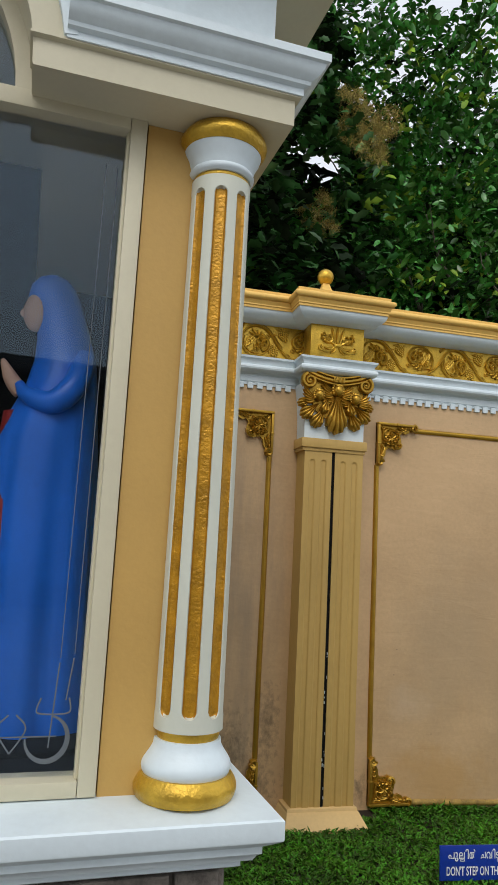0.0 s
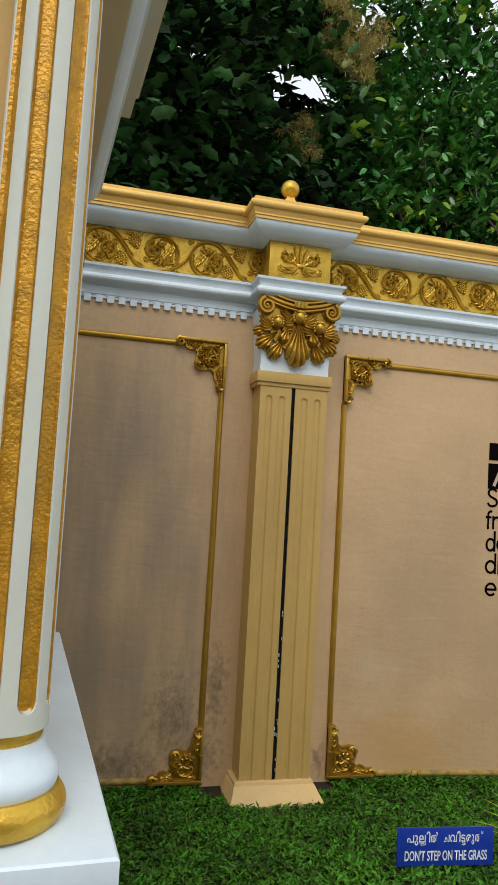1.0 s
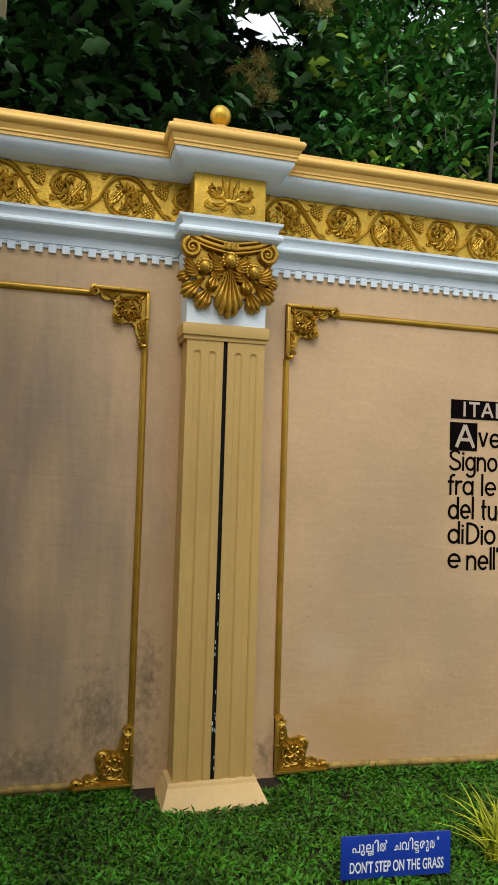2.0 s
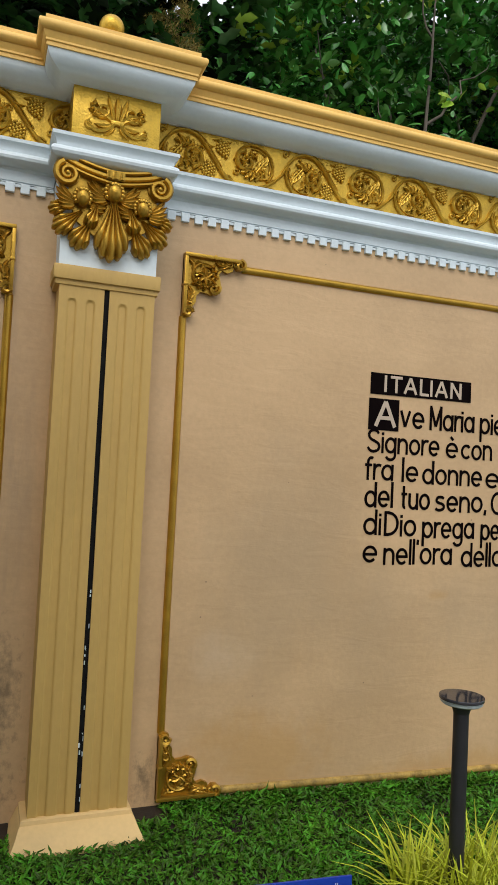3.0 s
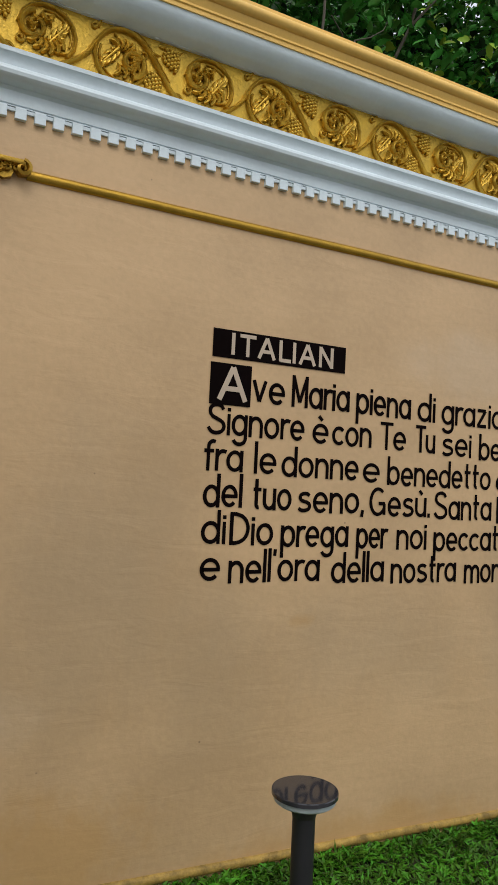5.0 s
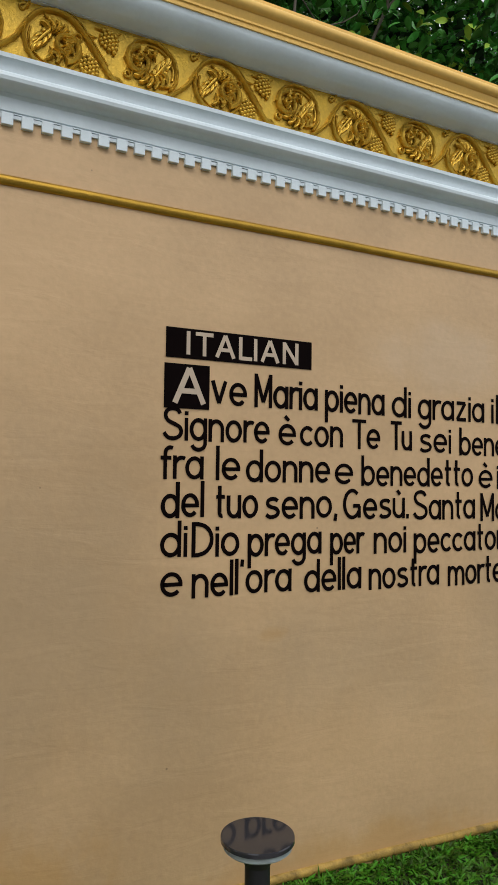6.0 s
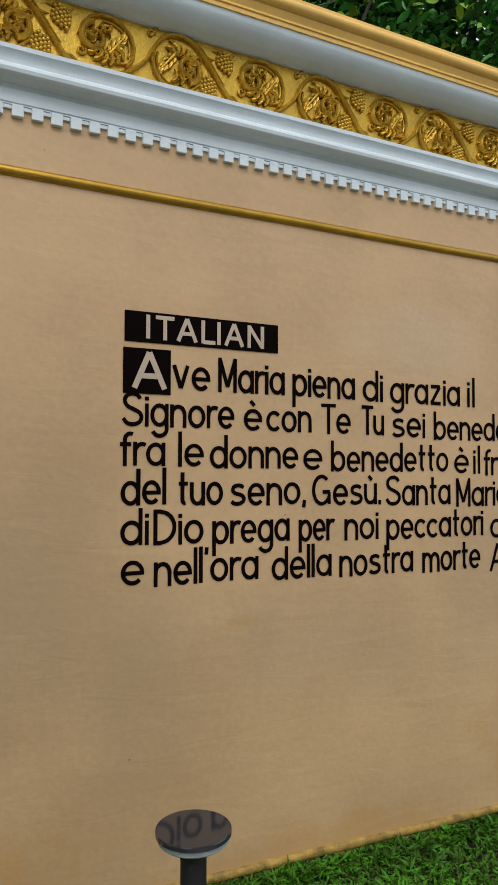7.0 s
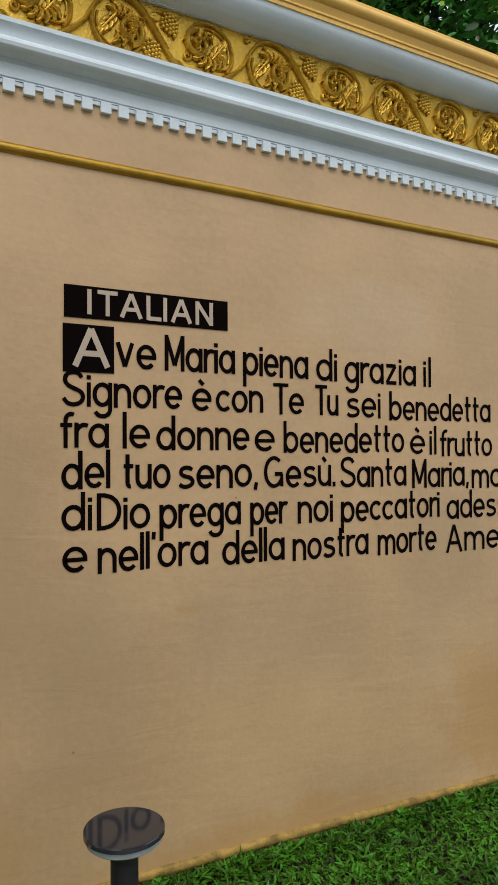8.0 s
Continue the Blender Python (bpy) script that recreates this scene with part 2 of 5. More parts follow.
# ---- building helpers ----
def link_mesh(name, bm, mats, parent=None, label="", smooth=False):
    me = bpy.data.meshes.new(name)
    bmesh.ops.recalc_face_normals(bm, faces=bm.faces)
    bm.to_mesh(me)
    bm.free()
    for m in (mats if isinstance(mats, (list, tuple)) else [mats]):
        me.materials.append(m)
    if smooth:
        me.shade_smooth()
        me.set_sharp_from_angle(angle=radians(smooth))
    ob = new(name, me)
    if parent:
        ob.parent = parent
    return tagged(ob, label)


def part(name, bm, mat, parent, label="", smooth=35):
    return link_mesh(name, bm, mat, parent, label, smooth)


def share(name, ob, parent, m, label=""):
    """Another object on the same mesh."""
    o = new(name, ob.data)
    o.parent = parent
    o.matrix_basis = m
    return tagged(o, label)


def thing(name, loc, rz, label, category, group="", kind=""):
    e = new(name)
    e.matrix_basis = pose(*loc, 0, 0, rz)
    return tagged(e, label, category, group, kind)


def box(bm, x0, x1, y0, y1, z0, z1, bevel=0.0):
    r = bmesh.ops.create_cube(bm, size=1)
    bmesh.ops.transform(bm, verts=r["verts"], matrix=Matrix.LocRotScale(((x0 + x1) / 2, (y0 + y1) / 2, (z0 + z1) / 2), None, (x1 - x0, y1 - y0, z1 - z0)))
    if bevel:
        es = list({e for v in r["verts"] for e in v.link_edges})
        bmesh.ops.bevel(bm, geom=es, offset=bevel, segments=2, affect="EDGES", profile=0.6)
    return bm


def boxed(*a, bevel=0.0):
    return box(bmesh.new(), *a, bevel=bevel)


def lathe(bm, profile, n=48, at=(0, 0), start=0.0, caps=True):
    rings = []
    for r, z in profile:
        rings.append([bm.verts.new((at[0] + r * math.cos(2 * math.pi * k / n), at[1] + r * math.sin(2 * math.pi * k / n), z)) for k in range(n)])
    for a, b in zip(rings, rings[1:]):
        for k in range(n):
            bm.faces.new((a[k], a[(k + 1) % n], b[(k + 1) % n], b[k]))
    if caps:
        bm.faces.new(rings[0][::-1])
        bm.faces.new(rings[-1])
    return bm


def bulge(r0, z0, r1, z1, out, n=8):
    """Profile points of a rounded torus or hollow between two heights."""
    pts = []
    for k in range(n + 1):
        f = k / n
        pts.append((r0 + (r1 - r0) * f + out * math.sin(math.pi * f), z0 + (z1 - z0) * f))
    return pts


def sweep(bm, profile, path):
    """A moulding: profile of (outward, z), closed, along a plan line with mitred corners. Outward is to the right of the way."""
    rows = []
    for i, p in enumerate(path):
        p = Vector(p)
        ds = []
        if i > 0:
            ds.append((p - Vector(path[i - 1])).normalized())
        if i < len(path) - 1:
            ds.append((Vector(path[i + 1]) - p).normalized())
        ns = [Vector((d.y, -d.x)) for d in ds]
        if len(ns) == 2:
            m = ns[0] + ns[1]
            m = m / max(0.2, m.dot(ns[0]))
        else:
            m = ns[0]
        rows.append([bm.verts.new((p.x + m.x * o, p.y + m.y * o, z)) for o, z in profile])
    n = len(profile)
    for a, b in zip(rows, rows[1:]):
        for k in range(n):
            bm.faces.new((a[k], a[(k + 1) % n], b[(k + 1) % n], b[k]))
    bm.faces.new(rows[0][::-1])
    bm.faces.new(rows[-1])
    return bm


def tube(bm, pts, radii, n=6, flat=1.0, axis=1):
    """A tapered tube along points; flat squeezes it across the given axis round its own line."""
    if not isinstance(radii, (list, tuple)):
        radii = [radii] * len(pts)
    pts = [Vector(p) for p in pts]
    rings = []
    for i, p in enumerate(pts):
        d = (pts[min(i + 1, len(pts) - 1)] - pts[max(i - 1, 0)]).normalized()
        ref = Vector((0, 1, 0)) if abs(d.y) < 0.9 else Vector((1, 0, 0))
        s = d.cross(ref).normalized()
        u = s.cross(d).normalized()
        ring = []
        for k in range(n):
            a = 2 * math.pi * (k + 0.5) / n
            o = (s * math.cos(a) + u * math.sin(a)) * radii[i]
            o[axis] *= flat
            ring.append(bm.verts.new(p + o))
        rings.append(ring)
    for a, b in zip(rings, rings[1:]):
        for k in range(n):
            bm.faces.new((a[k], a[(k + 1) % n], b[(k + 1) % n], b[k]))
    bm.faces.new(rings[0][::-1])
    bm.faces.new(rings[-1])
    return bm


def ball(bm, c, r, seg=10, rings=7, squash=(1, 1, 1)):
    q = bmesh.ops.create_uvsphere(bm, u_segments=seg, v_segments=rings, radius=r)
    bmesh.ops.transform(bm, verts=q["verts"], matrix=Matrix.LocRotScale(c, None, squash))
    return bm


def spline(ctrl, n=8):
    """Smooth points through controls."""
    out = []
    c = [Vector(ctrl[0])] + [Vector(p) for p in ctrl] + [Vector(ctrl[-1])]
    for i in range(1, len(c) - 2):
        for k in range(n):
            t = k / n
            a, b, d, e = c[i - 1], c[i], c[i + 1], c[i + 2]
            out.append(0.5 * (2 * b + (d - a) * t + (2 * a - 5 * b + 4 * d - e) * t * t + (3 * b - a - 3 * d + e) * t ** 3))
    out.append(c[-2])
    return out


def curl(bm, cx, cz, r, start, turns, y, w0=0.012, w1=0.004, inner=0.15, flat=0.7, n=5):
    """A spiral scroll in relief on a plane that faces -y."""
    m = max(8, int(abs(turns) * 16))
    pts, rad = [], []
    for k in range(m + 1):
        f = k / m
        a = start + turns * 2 * math.pi * f
        rr = r * (1 - f * (1 - inner))
        pts.append((cx + rr * math.cos(a), y, cz + rr * math.sin(a)))
        rad.append(w0 + (w1 - w0) * f)
    tube(bm, pts, rad, n, flat)
    return pts


def petal(bm, x, z, ang, length, width, y, rise=0.01, bend=0.0, n=5):
    """A ridged leaf in relief, pointing along ang in the x-z plane; raised towards -y along its middle."""
    rows = []
    for k in range(n + 1):
        f = k / n
        a = ang + bend * f
        px, pz = x + math.cos(a) * length * f, z + math.sin(a) * length * f
        w = width * (math.sin(math.pi * min(1, f * 0.9 + 0.1)) ** 0.7) * 0.5
        sx, sz = -math.sin(a) * w, math.cos(a) * w
        h = rise * (0.35 + 0.65 * math.sin(math.pi * f))
        rows.append([bm.verts.new((px + sx, y, pz + sz)), bm.verts.new((px + sx * 0.55, y - h * 0.9, pz + sz * 0.55)), bm.verts.new((px, y - h * 0.62, pz)),
                     bm.verts.new((px - sx * 0.55, y - h * 0.9, pz - sz * 0.55)), bm.verts.new((px - sx, y, pz - sz))])
    for a, b in zip(rows, rows[1:]):
        for k in range(4):
            bm.faces.new((a[k], a[k + 1], b[k + 1], b[k]))


# ---- ground ----
def ground_z(x):
    return -0.033 * min(4.0, max(0.0, x - 2.0))


bm = bmesh.new()
xs = [-60, -8, 0, 2, 3, 4, 5, 6, 12, 60]
gr = [[bm.verts.new((x, y, ground_z(x) - 0.012 + rise)) for x in xs] for y, rise in ((-60, 0), (0, 0), (3.80, 0), (3.98, 0.012), (4.09, 0.030), (4.3, 0.03), (20, 0), (60, 0))]
for a, b in zip(gr, gr[1:]):
    for k in range(len(xs) - 1):
        bm.faces.new((a[k], a[k + 1], b[k + 1], b[k]))
ground = tagged(link_mesh("ground", bm, SOIL), "dark soil under dense green lawn", "ground", kind="structure")

# unseen paved court under the camera, with lawn kerb, added to bounce light
pave = tagged(link_mesh("pavement", boxed(-12, 14, -12.55, 1.30, -0.06, 0.012), PAVING), "plain unseen paved court beside the lawn, added for bounce light", "pavement", kind="structure")
part("paving_strip", boxed(0.75, 9.0, 1.302, 2.16, -0.2, 0.012), PAVING, pave, smooth=False)
part("kerb", boxed(0.75, 9.0, 2.162, 2.26, -0.2, 0.03, bevel=0.006), PAVING, pave)

# ---- boundary wall ----
WY, PX, PD = 4.10, 1.51, 0.15          # wall face, pilaster axis, how far the pilaster stands out
PATHLINE = [(-5.0, WY), (PX - 0.18, WY), (PX - 0.18, WY - PD), (PX + 0.18, WY - PD), (PX + 0.18, WY), (9.0, WY)]
wall = tagged(link_mesh("wall_north", box(boxed(-5, 9, WY, WY + 0.25, -0.3, 2.60), -5, 9, WY + 0.03, WY + 0.25, 2.60, 2.93), PLASTER), "tan plastered garden wall with stains and faint streaks",
              "wall", kind="structure")
arch_profile = [(-0.10, 2.496), (0.010, 2.496), (0.010, 2.499), (0.006, 2.501), (0.012, 2.503), (0.013, 2.543), (0.020, 2.549), (0.022, 2.553), (0.040, 2.555), (0.054, 2.561), (0.063, 2.571), (0.066, 2.581),
                (0.063, 2.591), (0.055, 2.599), (0.046, 2.602), (0.047, 2.612), (0.051, 2.624), (0.059, 2.633), (0.064, 2.637), (0.065, 2.650), (-0.10, 2.656)]
part("architrave", sweep(bmesh.new(), arch_profile, PATHLINE), WHITE, wall, "white moulded band", 25)
cove = [(-0.10, 2.868), (0.008, 2.868)] + [(0.008 + 0.094 * math.sin(a), 2.870 + 0.066 * (1 - math.cos(a)) ** 0.9) for a in [k * math.pi / 2 / 8 for k in range(9)]] + [(-0.10, 2.940)]
part("cove", sweep(bmesh.new(), cove, PATHLINE), WHITE, wall, "white concave cornice", 30)
cope = [(-0.13, 2.936), (0.108, 2.936), (0.108, 2.950), (0.113, 2.953), (0.111, 2.962), (0.117, 2.974), (0.121, 2.984)]
cope += [(0.119 + 0.022 * math.sin(a), 3.006 - 0.020 * math.cos(a)) for a in [k * math.pi / 8 for k in range(9)]]
cope += [(0.116, 3.030), (0.116, 3.046), (-0.13, 3.052)]
part("coping", sweep(bmesh.new(), cope, PATHLINE), OCHRE, wall, "ochre rounded coping", 25)
part("coping_back", boxed(-5, 9, WY + 0.12, WY + 0.34, 2.90, 3.045, bevel=0.01), OCHRE, wall)

# dentils, one by one
dent = None
x = -0.35
while x < 6.0:
    if not (PX - 0.215 < x < PX + 0.215):
        m = pose(x + random.uniform(-0.0015, 0.0015), WY - 0.004, 2.477 + random.uniform(-0.0015, 0.0015))
        if dent is None:
            dent = part("dentil", boxed(-0.0175, 0.0175, -0.011, 0.006, -0.018, 0.018, bevel=0.002), WHITE, wall, smooth=False)
            dent.matrix_basis = m
        else:
            share("dentil", dent, wall, m)
    x += 0.0592
part("dentil_band", boxed(-5, PX - 0.2, WY - 0.008, WY + 0.01, 2.483, 2.494), WHITE, wall)
part("dentil_band", boxed(PX + 0.2, 9, WY - 0.008, WY + 0.01, 2.483, 2.494), WHITE, wall)


def grapes(bm, cx, cz, y, lean, rows=(2, 4, 5, 5, 4, 3, 1), pitch=0.0132, r=0.0078):
    """A bunch of grapes in relief that hangs along lean."""
    ca, sa = math.cos(lean), math.sin(lean)
    for i, n in enumerate(rows):
        for j in range(n):
            u, v = (j - (n - 1) / 2) * pitch, (i - (len(rows) - 1) / 2) * pitch * 0.92
            ball(bm, (cx + u * ca + v * sa, y - 0.004 * (1 - abs(2 * j - n + 1) / 5), cz + u * sa - v * ca), r, 8, 6, (1, 1.25, 1))


def lobed_leaf(bm, x, z, ang, size, y):
    """A cut leaf in relief: side lobes in pairs along a bent midrib, and a pointed tip."""
    ca, sa = math.cos(ang), math.sin(ang)
    for k, (f, ln) in enumerate(((0.02, 0.36), (0.22, 0.50), (0.46, 0.48), (0.68, 0.34))):
        for s in (-1, 1):
            petal(bm, x + ca * size * f, z + sa * size * f, ang + s * (1.15 - 0.14 * k), size * ln, size * 0.20, y - 0.002, 0.013, -s * 0.8, 6)
    petal(bm, x + ca * size * 0.62, z + sa * size * 0.62, ang, size * 0.44, size * 0.20, y - 0.003, 0.014, 0.3, 6)
    tube(bm, [(x + ca * size * f, y - 0.009, z + sa * size * f) for f in (0, 0.3, 0.6, 0.9)], [0.006, 0.005, 0.004, 0.002], 6, 1.2)


def acanthus(bm, cx, cz, r, a0, a1, n, side, y, size=0.034):
    """Curling leaflets set along an arc, all turned the same way round."""
    for k in range(n):
        a = a0 + (a1 - a0) * k / max(1, n - 1)
        x, z = cx + r * math.cos(a), cz + r * math.sin(a)
        t = a + side * math.pi / 2
        petal(bm, x, z, t + side * 0.55, size, size * 0.46, y, 0.020, side * 1.2, 6)
        curl(bm, x + math.cos(t + side * 0.9) * size * 0.62, z + math.sin(t + side * 0.9) * size * 0.62, size * 0.32, t, side * 0.9, y - 0.006, 0.0056, 0.004, 0.3, 1.8)


def vine_tile(width=0.567, z0=2.654, z1=2.870):
    """One cast frieze tile: a vine in an S, two rings with a scroll and a lobed leaf in each, two bunches of grapes between them."""
    bm = bmesh.new()
    y0 = 0.004
    box(bm, 0, width, y0, 0.03, z0, z1)
    h = z1 - z0
    y = y0 - 0.003
    P = lambda u, v: (u * width, y, z0 + v * h)
    vine = spline([P(0.0, 0.42), P(0.055, 0.68), P(0.12, 0.88), P(0.21, 0.955), P(0.305, 0.89), P(0.385, 0.68), P(0.455, 0.44), P(0.53, 0.20),
                   P(0.62, 0.065), P(0.73, 0.045), P(0.84, 0.10), P(0.93, 0.25), P(1.0, 0.42)], 6)
    tube(bm, vine, [0.0085] * len(vine), 6, 2.0)
    # second, thinner strand on the upper side of the vine
    tube(bm, [Vector(p) + Vector((0.009, 0.001, 0.011)) for p in vine[10:40]], 0.0042, 5, 1.5)
    L, R = P(0.205, 0.49), P(0.765, 0.52)
    # left ring: from the vine down its outer side and round below
    curl(bm, L[0], L[2], 0.095, 2.35, 0.60, y, 0.0078, 0.0065, 0.93, 2.0, 6)
    curl(bm, L[0], L[2], 0.078, 2.75, 0.36, y, 0.0045, 0.0035, 0.96, 1.5)
    curl(bm, L[0] + 0.036, L[2] - 0.006, 0.048, -1.5, 1.55, y - 0.003, 0.0115, 0.0070, 0.12, 1.7, 6)
    curl(bm, L[0] + 0.076, L[2] + 0.034, 0.016, 3.6, -1.1, y - 0.001, 0.0055, 0.004, 0.25, 1.4)
    lobed_leaf(bm, L[0] - 0.016, L[2] + 0.030, -2.25, 0.095, y)
    tube(bm, spline([(L[0] - 0.02, y - 0.004, L[2] + 0.022), (L[0] - 0.005, y - 0.004, L[2] + 0.055), (L[0] - 0.03, y - 0.004, L[2] + 0.080)], 5), 0.0045, 5, 1.4)
    acanthus(bm, L[0] + 0.002, L[2] + 0.002, 0.070, 2.3, 0.35, 6, -1, y - 0.002, 0.050)
    acanthus(bm, L[0], L[2], 0.064, 4.3, 5.9, 4, 1, y - 0.002, 0.042)
    # right ring: from the vine up its outer side and back over the top
    curl(bm, R[0], R[2], 0.094, -0.75, 0.60, y, 0.0078, 0.0065, 0.95, 2.0, 6)
    curl(bm, R[0] + 0.002, R[2], 0.077, -0.35, 0.34, y, 0.0045, 0.0035, 0.96, 1.5)
    curl(bm, R[0] - 0.038, R[2] + 0.010, 0.048, 1.65, 1.55, y - 0.003, 0.0115, 0.0070, 0.12, 1.7, 6)
    curl(bm, R[0] - 0.080, R[2] - 0.040, 0.016, 0.5, -1.1, y - 0.001, 0.0055, 0.004, 0.25, 1.4)
    lobed_leaf(bm, R[0] + 0.010, R[2] - 0.034, 0.95, 0.100, y)
    tube(bm, spline([(R[0] + 0.012, y - 0.004, R[2] - 0.03), (R[0] + 0.03, y - 0.004, R[2] - 0.055), (R[0] + 0.07, y - 0.004, R[2] - 0.05)], 5), 0.0045, 5, 1.4)
    acanthus(bm, R[0], R[2] + 0.002, 0.071, -2.55, -0.65, 6, 1, y - 0.002, 0.050)
    acanthus(bm, R[0], R[2], 0.064, 1.2, 2.8, 4, 1, y - 0.002, 0.040)
    for (u, v) in ((0.515, 0.735), (0.405, 0.255)):
        c = P(u, v)
        grapes(bm, c[0], c[2], y0 - 0.003, 0.42)
    for u, v, a, ln in ((0.60, 0.16, 2.4, 0.05), (0.36, 0.80, -0.9, 0.05), (0.585, 0.93, 3.5, 0.05), (0.43, 0.90, -0.4, 0.04), (0.335, 0.09, 0.4, 0.05), (0.475, 0.07, 2.9, 0.04), (0.03, 0.86, 0.4, 0.05), (0.955, 0.08, 2.6, 0.05)):
        c = P(u, v)
        petal(bm, c[0], c[2], a, ln, 0.014, y0, 0.012, 0.7)
    c = P(0.035, 0.88)
    curl(bm, c[0], c[2], 0.014, 0.0, 1.2, y, 0.0045, 0.003, 0.3, 1.3)
    return bm


tile = part("frieze_tile", vine_tile(), GOLD, wall, "gold relief of vine scrolls and grapes", 75)
tile.matrix_basis = pose(PX + 0.196, WY, 0)
for k in range(1, 8):
    share("frieze_tile", tile, wall, pose(PX + 0.196 + 0.567 * k, WY, 0))
for k in range(1, 5):
    share("frieze_tile", tile, wall, pose(PX - 0.196 - 0.567 * k + 0.17, WY, 0))


# ---- raised panel frames with corner ornaments ----
def corner_ornament():
    """A pierced bracket of scrolls; its corner at the origin, arms along +x and -z, facing -y."""
    bm = bmesh.new()
    outline = [(0, 0), (0.262, 0), (0.275, -0.018), (0.262, -0.042), (0.240, -0.044), (0.226, -0.030), (0.218, -0.052), (0.196, -0.062), (0.172, -0.054), (0.158, -0.072),
               (0.166, -0.104), (0.170, -0.130), (0.154, -0.158), (0.128, -0.168), (0.104, -0.160), (0.078, -0.158), (0.062, -0.176), (0.060, -0.205), (0.046, -0.226),
               (0.034, -0.232), (0.046, -0.246), (0.042, -0.268), (0.020, -0.278), (0, -0.268)]
    front = [bm.verts.new((x, -0.014, z)) for x, z in outline]
    back = [bm.verts.new((x, 0.003, z)) for x, z in outline]
    bm.faces.new(front)
    for k in range(len(outline)):
        j = (k + 1) % len(outline)
        bm.faces.new((front[k], back[k], back[j], front[j]))
    y = -0.015
    box(bm, 0, 0.255, -0.030, 0.002, -0.016, 0.0, bevel=0.003)
    box(bm, 0, 0.016, -0.030, 0.002, -0.262, -0.016, bevel=0.003)
    curl(bm, 0.250, -0.024, 0.023, 1.6, -1.4, y - 0.006, 0.010, 0.006, 0.15, 1.2)
    curl(bm, 0.024, -0.252, 0.023, 0.0, 1.4, y - 0.006, 0.010, 0.006, 0.15, 1.2)
    curl(bm, 0.138, -0.140, 0.024, 0.6, -1.4, y - 0.004, 0.010, 0.006, 0.15, 1.2)
    ring = [(0.090 + 0.050 * math.cos(a), y - 0.004, -0.088 + 0.050 * math.sin(a)) for a in [k * 2 * math.pi / 26 for k in range(27)]]
    tube(bm, ring, 0.0062, 6, 1.3)
    curl(bm, 0.100, -0.068, 0.026, 0.5, 1.5, y - 0.002, 0.0075, 0.004, 0.15, 1.2)
    curl(bm, 0.074, -0.110, 0.026, 2.5, -1.5, y - 0.002, 0.0075, 0.004, 0.15, 1.2)
    curl(bm, 0.112, -0.110, 0.020, -1.0, 1.4, y - 0.002, 0.0070, 0.004, 0.15, 1.2)
    drop = [(0.060 + 0.020 * math.cos(a) * (1 + 0.3 * math.sin(a)), y - 0.004, -0.058 + 0.026 * math.sin(a)) for a in [k * 2 * math.pi / 16 for k in range(17)]]
    tube(bm, drop, 0.006, 6, 1.1)
    for k in range(4):
        petal(bm, 0.140 + 0.018 * k, -0.022, -0.9 + 0.22 * k, 0.050 - 0.005 * k, 0.018, y, 0.013, 0.6)
        petal(bm, 0.022, -0.140 - 0.018 * k, -0.7 - 0.22 * k, 0.050 - 0.005 * k, 0.018, y, 0.013, -0.6)
    for k in range(6):      # rosette in the ring
        petal(bm, 0.096, -0.094, k * 1.047 + 0.3, 0.044, 0.024, y - 0.003, 0.013, 0.5)
    acanthus(bm, 0.088, -0.086, 0.066, 0.9, -0.5, 4, -1, y - 0.002, 0.036)
    acanthus(bm, 0.088, -0.086, 0.066, 3.8, 5.2, 4, 1, y - 0.002, 0.036)
    for k in range(3):
        curl(bm, 0.176 + 0.026 * k, -0.030 + 0.003 * k, 0.015 - 0.002 * k, 2.4, -1.2, y - 0.004, 0.0060, 0.004, 0.3, 1.3)
        curl(bm, 0.030 - 0.003 * k, -0.178 - 0.026 * k, 0.015 - 0.002 * k, -0.8, 1.2, y - 0.004, 0.0060, 0.004, 0.3, 1.3)
    petal(bm, 0.155, -0.050, 0.3, 0.075, 0.022, y, 0.012, 0.3)
    petal(bm, 0.050, -0.158, -1.85, 0.075, 0.022, y, 0.012, -0.3)
    petal(bm, 0.020, -0.020, -0.785, 0.05, 0.024, y, 0.012)
    box(bm, 0.128, 0.140, -0.033, 0, -0.018, 0.002, bevel=0.002)
    box(bm, -0.002, 0.018, -0.033, 0, -0.142, -0.130, bevel=0.002)
    return bm


def mirrored(bm, sx, sz):
    bmesh.ops.scale(bm, vec=(sx, 1.35, sz), verts=bm.verts)
    return bm


def moulding(x0, z0, x1, z1, r=0.0165):
    bm = bmesh.new()
    n = max(3, int(math.hypot(x1 - x0, z1 - z0) / 0.30))
    ctrl = [(x0 + (x1 - x0) * k / n + random.uniform(-0.0015, 0.0015), 0, z0 + (z1 - z0) * k / n + random.uniform(-0.0015, 0.0015)) for k in range(n + 1)]
    return tube(bm, spline(ctrl, 5), r, 14, 0.9)


